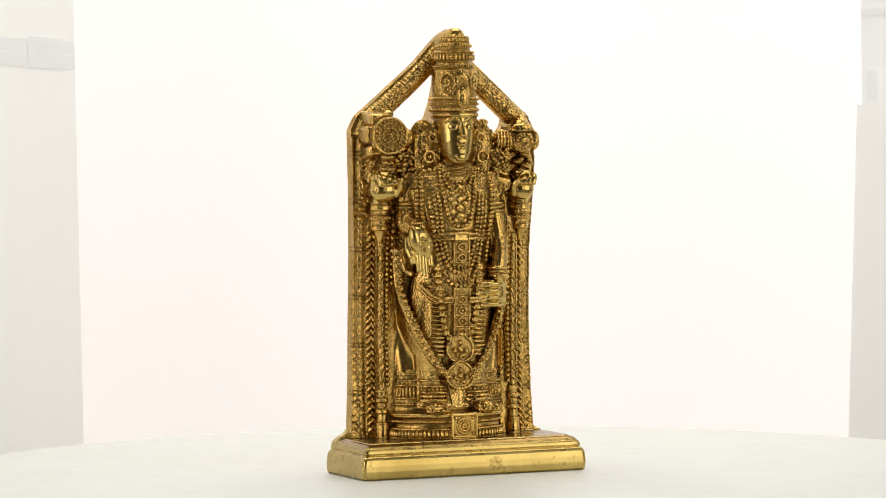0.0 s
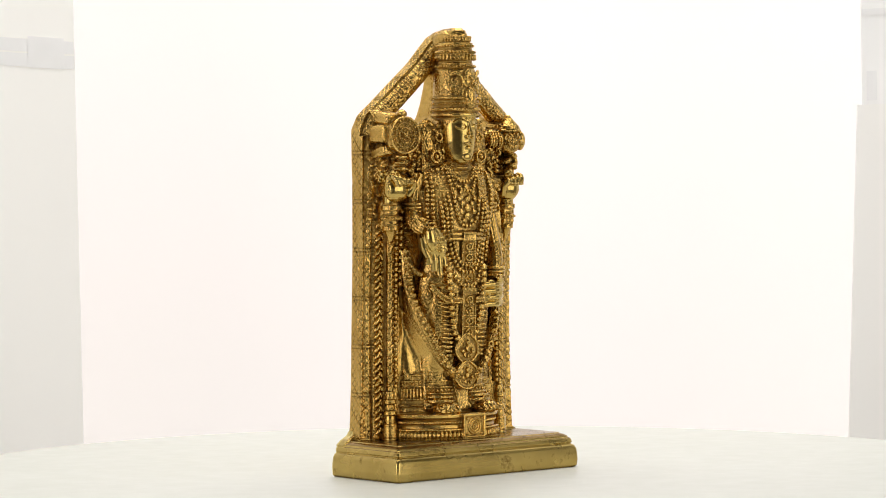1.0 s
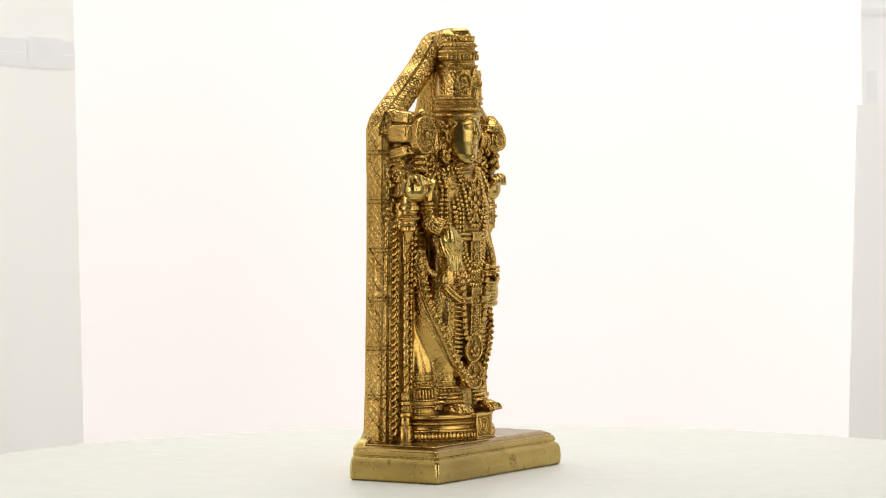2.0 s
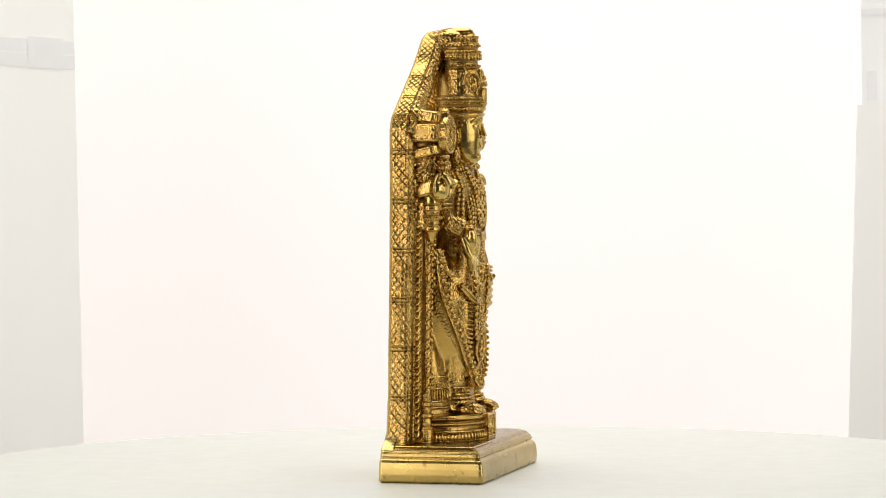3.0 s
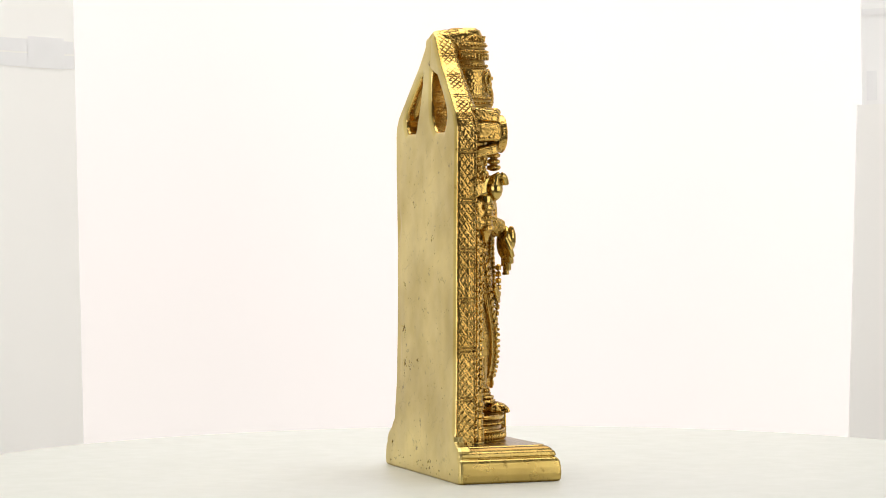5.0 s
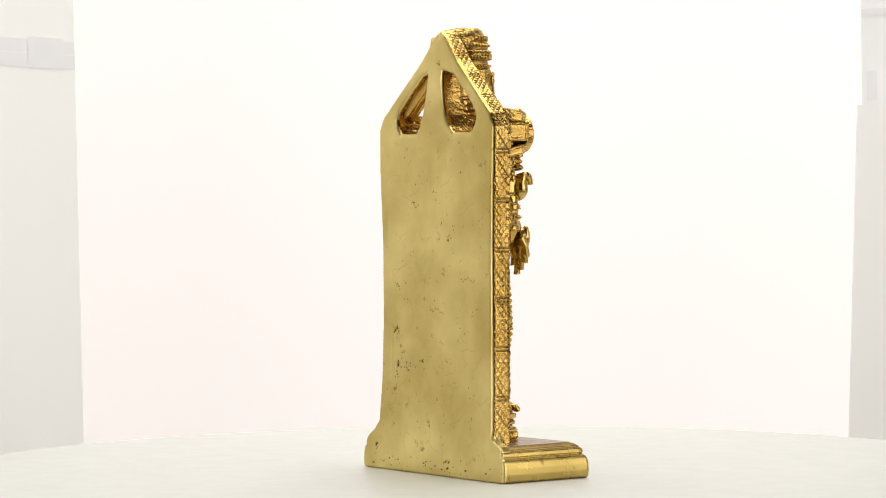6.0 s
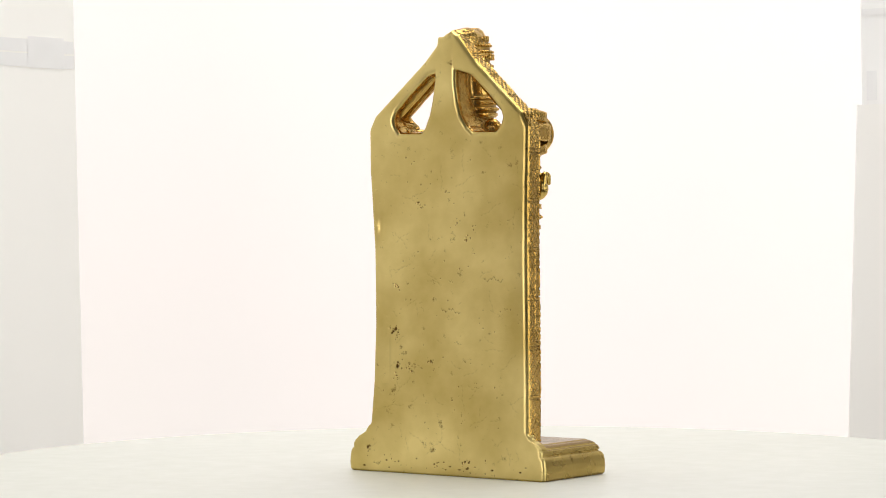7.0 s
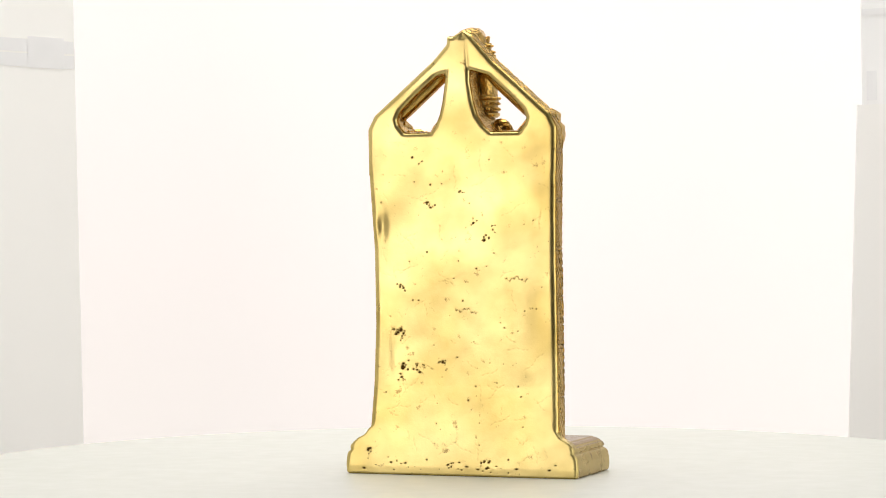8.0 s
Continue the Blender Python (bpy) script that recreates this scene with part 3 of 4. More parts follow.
    # other hand closed on the hip
    tube(heap, [(CX + 0.0325, 0.004, 0.174), (CX + 0.0345, 0.0015, 0.156), (CX + 0.0325, -0.004, 0.142), (CX + 0.028, -0.008, 0.130)], 0.0055, 0.0048, seg=14)
    prism(heap, [(0.016, 0.200), (0.027, 0.196), (0.031, 0.170), (0.0305, 0.140), (0.020, 0.140), (0.017, 0.17)], 0.0005, 0.012, sheared=False)
    for k in range(60):
        z = random.uniform(0.142, 0.196)
        ell(heap, (random.uniform(0.0185, 0.0295), 0.0003, z), (0.0017, 0.0012, 0.0009), ry=random.uniform(0, 180), seg=8)
    ell(heap, (0.0165, -0.0085, 0.1205), (0.0085, 0.0058, 0.0098), seg=18)
    for k in range(4):
        z = 0.1264 - 0.0044 * k
        tube(heap, [(0.0240, -0.0085, z + 0.0005), (0.0155, -0.0135, z), (0.0050, -0.0125, z - 0.0005)], 0.0023, 0.0020, seg=10, count=8)
    tube(heap, [(0.0205, -0.0120, 0.129), (0.0155, -0.0150, 0.1315)], 0.0022, 0.0016, count=4)
    for k in range(3):
        hoop(heap, (0.0202, -0.0068, 0.1322 + 0.0026 * k), 0.0056, 0.0054, 0.0008, count=18)
    # neck
    loft(heap, [(0.198, CX, 0.002, 0.0125, 0.0100), (0.204, CX, 0.002, 0.0098, 0.0085), (0.214, CX, 0.002, 0.0092, 0.0080)], 24)
    for k in range(3):
        hoop(heap, (CX, 0.002, 0.2020 + 0.0028 * k), 0.0106 - 0.0005 * k, 0.0093 - 0.0004 * k, 0.0008, 170, 370, 20)
    # head: a long oval with simple features
    head = [(0.2072, 0.0030, 0.0030, -0.0078), (0.2084, 0.0058, 0.0052, -0.0098), (0.2105, 0.0082, 0.0078, -0.0112), (0.2140, 0.0104, 0.0102, -0.0119), (0.2180, 0.0118, 0.0116, -0.0123), (0.2225, 0.0128, 0.0126, -0.0129),
            (0.2280, 0.0134, 0.0134, -0.0134), (0.2330, 0.0136, 0.0138, -0.0133), (0.2385, 0.0136, 0.0138, -0.0132), (0.2430, 0.0130, 0.0130, -0.0125)]
    loft(heap, [(z, CX, y + ry, rx, ry) for z, rx, ry, y in head], 48)
    tube(heap, [(CX, -0.0126, 0.2372), (CX, -0.0136, 0.2330), (CX, -0.0148, 0.2290), (CX, -0.0158, 0.2256)], 0.0010, 0.0017, seg=12, count=12)
    for s in (-1, 1):
        ell(heap, (CX + s * 0.0019, -0.0138, 0.2256), (0.0014, 0.0017, 0.0013), seg=10)
        ell(heap, (CX + s * 0.0057, -0.0116, 0.2322), (0.0034, 0.0018, 0.0016), ry=s * 8, rz=s * 24, seg=14)
        for up, w in ((0.0016, 0.0005), (-0.0014, 0.0004)):
            tube(heap, [(CX + s * 0.0024, -0.0128, 0.2322), (CX + s * 0.0056, -0.0132, 0.2322 + up), (CX + s * 0.0092, -0.0104, 0.2326)], w, seg=6, count=10)
        tube(heap, [(CX + s * 0.0014, -0.0132, 0.2360), (CX + s * 0.0055, -0.0128, 0.2378), (CX + s * 0.0104, -0.0090, 0.2352)], 0.0007, 0.0005, seg=6, count=10)
        ell(heap, (CX + s * 0.0014, -0.0124, 0.2208), (0.0021, 0.0017, 0.0010), ry=-s * 12, seg=12)
    ell(heap, (CX, -0.0120, 0.2184), (0.0025, 0.0018, 0.0012), seg=12)
    ell(heap, (CX, -0.0108, 0.2122), (0.0042, 0.0022, 0.0030), seg=14)
    block(heap, (CX, -0.0133, 0.2388), (0.0022, 0.0016, 0.0058))
    for s in (-1, 1):
        tube(heap, [(CX + s * 0.0008, -0.0134, 0.2362), (CX + s * 0.0030, -0.0132, 0.2405)], 0.0005, seg=6, count=3)
    # tall crown: banded brim, drum with scrolls, three shrinking tiers and a knob
    loft(heap, [(z, CX, 0.001, r, r) for z, r in ((0.2385, 0.0150), (0.2398, 0.0162), (0.2412, 0.0162), (0.2420, 0.0154), (0.2432, 0.0164), (0.2450, 0.0164), (0.2456, 0.0156), (0.2500, 0.0160), (0.2506, 0.0167),
                                                  (0.2518, 0.0167), (0.2524, 0.0154), (0.262, 0.0148), (0.2700, 0.0138), (0.2735, 0.0124))], 48)
    loft(heap, [(z, CX, 0.001, rx, ry) for z, rx, ry in ((0.2730, 0.0122, 0.0126), (0.2762, 0.0116, 0.0120), (0.2775, 0.0126, 0.0132), (0.2805, 0.0131, 0.0138), (0.2832, 0.0127, 0.0136), (0.2840, 0.0112, 0.0124), (0.2852, 0.0112, 0.0128), (0.2866, 0.0112, 0.0131),
                                                         (0.2884, 0.0108, 0.0130), (0.2892, 0.0092, 0.0116), (0.2900, 0.0090, 0.0118), (0.2922, 0.0084, 0.0117), (0.2932, 0.0070, 0.0106), (0.2945, 0.0066, 0.0102), (0.2968, 0.0054, 0.0090), (0.2986, 0.0026, 0.0060))], 48)
    for z, rx, ry, n, b in ((0.2478, 0.0158, 0.0158, 30, 0.0009), (0.2440, 0.0163, 0.0163, 30, 0.0007), (0.2512, 0.0166, 0.0166, 30, 0.0007), (0.2728, 0.0130, 0.0130, 26, 0.0009), (0.2790, 0.0129, 0.0136, 26, 0.0010), (0.2822, 0.0129, 0.0137, 26, 0.0008),
                            (0.2866, 0.0112, 0.0131, 24, 0.0009), (0.2912, 0.0088, 0.0118, 20, 0.0008)):
        bead_hoop(heap, (CX, 0.001, z), rx, ry, b, n, 150, 390)
    for z in (0.2790, 0.2912):
        for k in range(16):
            a = radians(185 + 170 * k / 15)
            rx, ry = (0.0132, 0.0139) if z < 0.285 else (0.0089, 0.0119)
            block(heap, (CX + rx * math.cos(a), 0.001 + ry * math.sin(a), z), (0.0012, 0.0011, 0.0032), rz=math.degrees(a))
    for s in (-1, 0, 1):
        for whorl, size in ((0.2625, 0.0062), (0.2575, 0.0034)):
            curl = []
            for k in range(16):
                a, r = 0.55 * k + s, size * (1 - 0.05 * k)
                t = radians(270 + 42 * s + math.degrees(r * math.cos(a) / 0.0150))
                curl.append((CX + 0.0150 * math.cos(t), 0.001 + 0.0150 * math.sin(t), whorl + r * 1.15 * math.sin(a)))
            tube(heap, curl, 0.0010, 0.0008, seg=6, count=40)
    ell(heap, (CX, -0.0132, 0.2640), (0.0048, 0.0026, 0.0072), seg=16)
    ell(heap, (CX, -0.0148, 0.2520), (0.0042, 0.0026, 0.0080), seg=16)
    for k in range(16):
        bead(heap, (CX + random.uniform(-0.003, 0.003), -0.0158, random.uniform(0.248, 0.266)), (0.0009, 0.0012, 0.0012))
    # necklaces
    for half, top, low, r, over in ((0.0095, 0.2030, 0.1955, 0.0013, 0.0095), (0.0118, 0.2038, 0.1895, 0.0014, 0.0112), (0.0142, 0.2040, 0.1660, 0.0015, 0.0128), (0.0172, 0.2040, 0.1395, 0.0015, 0.0158),
                                    (0.0200, 0.2035, 0.1350, 0.0016, 0.0188), (0.0226, 0.2030, 0.1262, 0.0017, 0.0220)):
        necklace(heap, half, top, low, r, r * 1.85, over)
    for s in (-1, 1):
        for d, low in ((0.0252, 0.143), (0.0281, 0.152)):
            chain(heap, [(CX + s * d * f, front(CX + s * d * f, z) - 0.0007, z) for f, z in ((0.97, 0.2005), (1.0, 0.19), (0.97, 0.175), (0.84, low))], 0.0016, 0.0028)
        chain(heap, [(CX + s * 0.0330, 0.002, z) for z in (0.200, 0.176)], (0.0022, 0.0022, 0.0024), 0.0044)
    # pectoral ornament
    for dx, dz, r in ((0, 0.191, 0.0026), (-0.005, 0.1885, 0.002), (0.005, 0.1885, 0.002), (0, 0.184, 0.0022), (-0.004, 0.181, 0.0020), (0.004, 0.181, 0.0020), (0, 0.178, 0.0026), (-0.0052, 0.1755, 0.0018), (0.0052, 0.1755, 0.0018),
                      (0, 0.1725, 0.0028), (-0.0065, 0.184, 0.0016), (0.0065, 0.184, 0.0016), (-0.003, 0.1698, 0.0018), (0.003, 0.1698, 0.0018)):
        ell(heap, (CX + dx, front(CX + dx, dz) - 0.0006, dz), (r * 1.1, 0.0012, r * 0.9), ry=random.uniform(-40, 40), seg=10)
    for k in range(16):
        x, z = CX + random.uniform(-0.023, 0.023), random.uniform(0.132, 0.196)
        bead(heap, (x, front(x, z), z), (0.0011, 0.0009, 0.0009))
    # girdle, apron with square plaques
    hoop(heap, (CX, 0.004, 0.1605), 0.0255, 0.0172, 0.0012, 190, 350, 24)
    hoop(heap, (CX, 0.004, 0.1575), 0.0255, 0.0172, 0.0012, 190, 350, 24)
    block(heap, (CX + 0.0008, -0.0130, 0.1590), (0.0105, 0.0035, 0.0052))
    for z0, z1, y in ((0.1265, 0.1555, -0.0130), (0.091, 0.1245, -0.0145)):
        zm = (z0 + z1) / 2
        block(heap, (CX + 0.0012, y + 0.003, zm), (0.0110, 0.006, z1 - z0))
        for t in (-1, 1):
            tube(heap, [(CX + 0.0012 + t * 0.0053, y, z0), (CX + 0.0012 + t * 0.0053, y, z1)], 0.0006, seg=6, count=2)
        z = z0 + 0.004
        while z < z1 - 0.002:
            block(heap, (CX + 0.0012, y - 0.0001, z + 0.0036), (0.0105, 0.0011, 0.0006))
            hoop(heap, (CX + 0.0012, y - 0.0003, z), 0.0026, 0.0022, 0.0006, flat=True, count=9)
            bead(heap, (CX + 0.0012, y - 0.0004, z), 0.0008)
            z += 0.0072
    # legs with gathered folds
    for s in (-1, 1):
        lx = CX + s * 0.0135
        tube(heap, [(lx, 0.0, 0.125), (lx + s * 0.001, -0.0012, 0.10), (lx + s * 0.001, 0.0005, 0.075), (lx, 0.002, 0.046)], 0.0122, 0.0092, seg=18)
        z = 0.080
        while z < 0.121:
            r = 0.0115 + 0.0015 * (z - 0.08) / 0.04
            tube(heap, [(lx - 0.0088, -0.0060, z + 0.0022), (lx - 0.004, -r + 0.0002, z), (lx + 0.004, -r + 0.0002, z - 0.0003), (lx + 0.0088, -0.0060, z + 0.0018)], 0.0009, seg=6, count=8)
            z += 0.0029
        for k in range(3):
            hoop(heap, (lx, 0.002, 0.0545 + 0.004 * k), 0.0108, 0.0106, 0.0009, 180, 360, 18)
        for k in range(12):
            a = radians(190 + 160 * k / 11)
            bead(heap, (lx + 0.0105 * math.cos(a), 0.002 + 0.0105 * math.sin(a), 0.0565), 0.0013)
        # a fold of the robe beside the leg, and its patterned hem
        loft(heap, [(z, CX + s * x, 0.0085 + y, r, r * 0.9) for z, x, y, r in ((0.062, 0.0300, 0.0050, 0.0078), (0.068, 0.0305, 0.0050, 0.0076), (0.083, 0.0325, 0.0058, 0.0060), (0.098, 0.0345, 0.0070, 0.0044), (0.114, 0.0365, 0.0090, 0.0026))], 28)
        for z, rx, ry in ((0.0462, 0.0417, 0.0206), (0.0505, 0.0414, 0.0203), (0.0590, 0.0408, 0.0196), (0.0625, 0.0406, 0.0193), (0.0665, 0.0404, 0.0189)):
            hoop(heap, (CX, 0.0185, z), rx, ry, 0.0008, *((192, 252) if s < 0 else (288, 348)), 18)
        for k in range(14):
            a = radians(270 + s * (78 - 58 * k / 13))
            bead(heap, (CX + 0.0406 * math.cos(a), 0.0185 + 0.0194 * math.sin(a), 0.0608), 0.0013)
            tube(heap, [(CX + 0.0410 * math.cos(a), 0.0185 + 0.0198 * math.sin(a), 0.0575), (CX + 0.0413 * math.cos(a), 0.0185 + 0.0202 * math.sin(a), 0.0515)], 0.0008, seg=5, count=2)
        # cord across the hips
        tube(heap, [(CX + s * 0.027, -0.008, 0.1275), (CX + s * 0.018, -0.0142, 0.1185), (CX + s * 0.006, -0.0155, 0.1175)], 0.0012, seg=8)
        tube(heap, [(CX + s * 0.027, -0.008, 0.1250), (CX + s * 0.018, -0.0140, 0.1160), (CX + s * 0.006, -0.0152, 0.1155)], 0.0010, seg=8)
        # long garland down to the lower medal, inner one to the upper medal
        outer = [(CX + s * 0.0385, 0.0045, 0.150), (CX + s * 0.0380, 0.0015, 0.128), (CX + s * 0.0350, -0.0030, 0.1130), (CX + s * 0.0275, -0.0098, 0.0945), (CX + s * 0.0170, -0.0135, 0.0755), (CX + s * 0.008, -0.0150, 0.0655)]
        chain(heap, outer, (0.0028, 0.0021, 0.0028), 0.0047)
        tube(heap, [(x, y + 0.003, z) for x, y, z in outer], 0.0026, seg=8, count=24)
        for p in smooth_path(outer, 23)[0]:
            bead(heap, (p.x, p.y - 0.0021, p.z), 0.0010)
        robe = []
        for p in smooth_path(outer[1:], 26)[0]:
            edge, y = CX + s * 0.0405, p.y + 0.0012
            mid = 0.45 * p.x + 0.55 * edge
            robe.append([(p.x, y, p.z), (mid, 0.2 * y + 0.8 * 0.0165, p.z), (edge, 0.0150, p.z), (edge, 0.0200, p.z), (mid, 0.0190, p.z), (p.x, 0.0120, p.z)])
        heap.rings(robe)
        tube(heap, outer, 0.0014, seg=8, count=24)
        near = 0.0165 if s < 0 else 0.0138
        inner = [(CX + s * near, -0.0140, 0.138), (CX + s * near * 0.95, -0.0150, 0.124), (CX + s * near * 0.83, -0.0148, 0.109), (CX + s * near * 0.65, -0.0142, 0.0965), (CX + s * near * 0.45, -0.0142, 0.0910)]
        chain(heap, inner, (0.0023, 0.0018, 0.0023), 0.0040)
        # foot
        fx = CX + s * 0.0175
        ell(heap, (fx, -0.0080, 0.0440), (0.0074, 0.0100, 0.0052), rz=s * 10, seg=18)
        hoop(heap, (CX + s * 0.0150, 0.0005, 0.0492), 0.0102, 0.0104, 0.0012, 180, 360, 18)
        hoop(heap, (CX + s * 0.0150, 0.0005, 0.0520), 0.0098, 0.0100, 0.0009, 180, 360, 18)
        for k in range(5):
            dx = -0.0062 + 0.0031 * k
            reach = -0.0180 + 0.0006 * abs(k - (1 if s > 0 else 3))
            tube(heap, [(fx + dx * 0.8, -0.010, 0.0455), (fx + dx + s * 0.0008, -0.0150, 0.0445), (fx + dx + s * 0.001, reach, 0.0420)], 0.0017, 0.0014, seg=8, count=6)
    cushion(heap, (CX, 0.006, 0.053), (0.034, 0.020, 0.030))
    prism(heap, [(CX - 0.004, 0.045), (CX + 0.004, 0.045), (CX + 0.008, 0.07), (CX - 0.008, 0.07)], -0.007, 0.004, sheared=False)
    medal(heap, (CX, -0.0138, 0.0835), 0.0092, 0.0086)
    medal(heap, (CX, -0.0142, 0.0655), 0.0094, 0.0082)
    ell(heap, (CX, -0.009, 0.0655), (0.008, 0.005, 0.008))
    block(heap, (CX, -0.0135, 0.0745), (0.0075, 0.003, 0.003))


def pedestal_part(heap):
    cx, cy = -0.0125, 0.0095
    steps = ((0.022, 1.0), (0.0295, 1.0), (0.0305, 0.955), (0.0335, 0.94), (0.0345, 0.965), (0.0355, 0.965), (0.0362, 0.93), (0.0375, 0.94), (0.0385, 1.0), (0.0402, 1.01), (0.0408, 0.985))
    heap.rings([[(cx + 0.0400 * f * math.cos(a), cy + min(0.0272 * f * math.sin(a), 0.016), z) for a in (2 * math.pi * k / 72 for k in range(72))] for z, f in steps])
    for k in range(44):
        a = radians(176 + 188 * k / 43)
        ell(heap, (cx + 0.0400 * math.cos(a), cy + 0.0274 * math.sin(a), 0.0268), (0.0014, 0.0014, 0.0028), rz=math.degrees(a), ry=0, seg=8)
    hoop(heap, (cx, cy, 0.0302), 0.0402, 0.0274, 0.0007, 175, 365, 60)
    for k in range(60):
        a = radians(176 + 188 * k / 59)
        bead(heap, (cx + 0.0384 * math.cos(a), cy + 0.0261 * math.sin(a), 0.0352), (0.0007, 0.0007, 0.0011))
    # square plaque with a ringed triangle and corner studs
    px, py, pz = -0.0108, -0.0184, 0.0325
    block(heap, (px, py + 0.003, pz), (0.0182, 0.0075, 0.0158))
    for t in (-1, 1):
        block(heap, (px + t * 0.0085, py - 0.0008, pz), (0.0012, 0.0012, 0.0158))
        block(heap, (px, py - 0.0008, pz + t * 0.0073), (0.0182, 0.0012, 0.0012))
        for u in (-1, 1):
            bead(heap, (px + t * 0.0062, py - 0.0008, pz + u * 0.0052), 0.0009)
    for r in (0.0052, 0.0034):
        hoop(heap, (px, py - 0.0008, pz), r, r, 0.0005, flat=True, count=24)
    hoop(heap, (px, py - 0.0008, pz - 0.0003), 0.0018, 0.0018, 0.0005, 90, 450, 4, flat=True)


def engraved(co, no):
    """Fine tooling on the fused casting: how far each place is sunk along its normal."""
    x, y, z = co[:, 0], co[:, 1], co[:, 2]
    side = np.abs(x - PX)
    sunk = np.zeros(len(co))
    off_back = np.clip((0.45 - no[:, 1]) / 0.3, 0, 1)
    # lozenges cut into the outer columns
    tilt, swing = lean(z), -0.0025 * np.sin(math.pi * np.clip(z, 0, 0.2) / 0.2)
    side = np.abs(x - PX - swing)
    col = (side > 0.0565) & (z > 0.0262) & (z < 0.240) & (y > 0.0155 + tilt) & (y < 0.0315 + tilt)
    mid_y = 0.0222 + tilt + 0.002 * (1 - z / 0.232)
    girth = np.where(y > mid_y, mid_y - y, 0.0061 * np.arctan2(mid_y - y, np.maximum(side - 0.0587, 1e-5)))
    cut = lambda v, w: np.exp(-((v - np.round(v)) / w) ** 2)
    wide = np.maximum(cut((z + 1.3 * girth) / 0.0056, 0.07), cut((z - 1.3 * girth) / 0.0056, 0.07))
    close = np.maximum(cut((z + 1.1 * girth) / 0.0048, 0.085), cut((z - 1.1 * girth) / 0.0048, 0.085))
    hand = 0.62 + 0.38 * np.sin(z * 210 + 3 * np.sin(z * 71 + x * 40) + girth * 500)
    sunk += np.where(col, 0.00070 * hand * np.where(girth > 0.0035, close, wide) * off_back, 0)
    sunk += np.where(col, 0.0005 * np.exp(-((girth - 0.0035) / 0.0004) ** 2), 0)
    ring = (z - 0.0220) / 0.0322
    near = np.abs(ring - np.round(ring)) * 0.0322
    sunk += np.where(col, 0.0006 * np.exp(-((near - 0.0012) / 0.0004) ** 2) * off_back, 0)
    # the slanting arms of the gable
    arm = (z > 0.236) & (side > 0.004) & (y > 0.0095) & (y < 0.0305) & (0.275 - 0.84 * (side - 0.0217) < z + 0.016)
    along, across = side * 0.76 - z * 0.65, side * 0.65 + z * 0.76
    weave = np.maximum(cut((along + (across - y) * 1.1) / 0.0046, 0.085), cut((along - (across - y) * 1.1) / 0.0046, 0.085))
    hand = 0.62 + 0.38 * np.sin(along * 230 + 3 * np.sin(across * 90))
    sunk += np.where(arm, 0.00085 * hand * weave * off_back, 0)
    band = along / 0.021
    near = np.abs(band - np.round(band)) * 0.021
    sunk += np.where(arm, 0.0005 * np.exp(-((near - 0.001) / 0.0004) ** 2) * off_back, 0)
    # pits, cracks and a dent on the flat back
    back = no[:, 1] > 0.8
    pits = ((0.0152, 0.182, 0.9), (0.0135, 0.1785, 0.7), (0.0100, 0.1800, 0.5), (-0.0078, 0.1894, 0.6), (-0.0247, 0.1567, 0.8), (-0.0300, 0.1660, 0.6), (-0.017, 0.1680, 0.6), (0.0371, 0.0952, 1.3), (0.0350, 0.0968, 1.0), (0.0330, 0.0945, 0.8),
            (0.0336, 0.0719, 1.3), (0.0342, 0.0655, 0.9), (0.0233, 0.0703, 0.9), (0.0185, 0.0735, 0.6), (0.0050, 0.0757, 0.9), (0.0029, 0.0700, 0.5), (0.0329, 0.125, 0.8), (-0.0113, 0.129, 0.6), (0.0584, 0.0164, 1.0), (-0.0245, 0.010, 0.8), (0.001, 0.0075, 0.9), (0.012, 0.2745, 0.7))
    dice = np.random.RandomState(11)
    ragged = [(px, pz, 0.75 * size, 1.0, 1.0 + 0.5 * math.sin(px * 4000)) for px, pz, size in pits]
    for px, pz, size in pits:
        for _ in range(5):
            ragged.append((px + dice.normal(0, 0.0016), pz + dice.normal(0, 0.0016), size * dice.uniform(0.25, 0.6), dice.uniform(0.6, 1.6), dice.uniform(0.6, 1.6)))
    for _ in range(36):
        ragged.append((dice.uniform(-0.075, 0.062), 0.003 + abs(dice.normal(0, 0.005)), dice.uniform(0.2, 0.55), dice.uniform(0.7, 2.2), dice.uniform(0.6, 1.2)))
    for _ in range(90):
        ragged.append((dice.uniform(-0.07, 0.055), dice.uniform(0.03, 0.225), dice.uniform(0.2, 0.42), dice.uniform(0.6, 1.6), dice.uniform(0.6, 1.6)))
    rows = np.nonzero(back)[0]
    bx, bz, hole = x[rows], z[rows], np.zeros(len(rows))
    for px, pz, size, wide_x, wide_z in ragged:
        near = np.nonzero((np.abs(bx - px) < 0.006) & (np.abs(bz - pz) < 0.006))[0]
        hole[near] += 0.0014 * size * np.exp(-((bx[near] - px) / (0.0008 * size * wide_x)) ** 2 - ((bz[near] - pz) / (0.0008 * size * wide_z)) ** 2)
    for _ in range(70):
        px, pz, run, turn = dice.uniform(-0.07, 0.055), dice.uniform(0.01, 0.225), dice.uniform(0.004, 0.018), dice.choice((0.0, 1.45, 0.6, -0.5)) + dice.normal(0, 0.15)
        u = np.clip((bx - px) * math.cos(turn) + (bz - pz) * math.sin(turn), -run / 2, run / 2)
        wob = 0.0006 * np.sin(u * 500 + px * 900) + 0.0002 * np.sin(u * 2100)
        gap = (bx - px - u * math.cos(turn) + wob * math.sin(turn)) ** 2 + (bz - pz - u * math.sin(turn) - wob * math.cos(turn)) ** 2
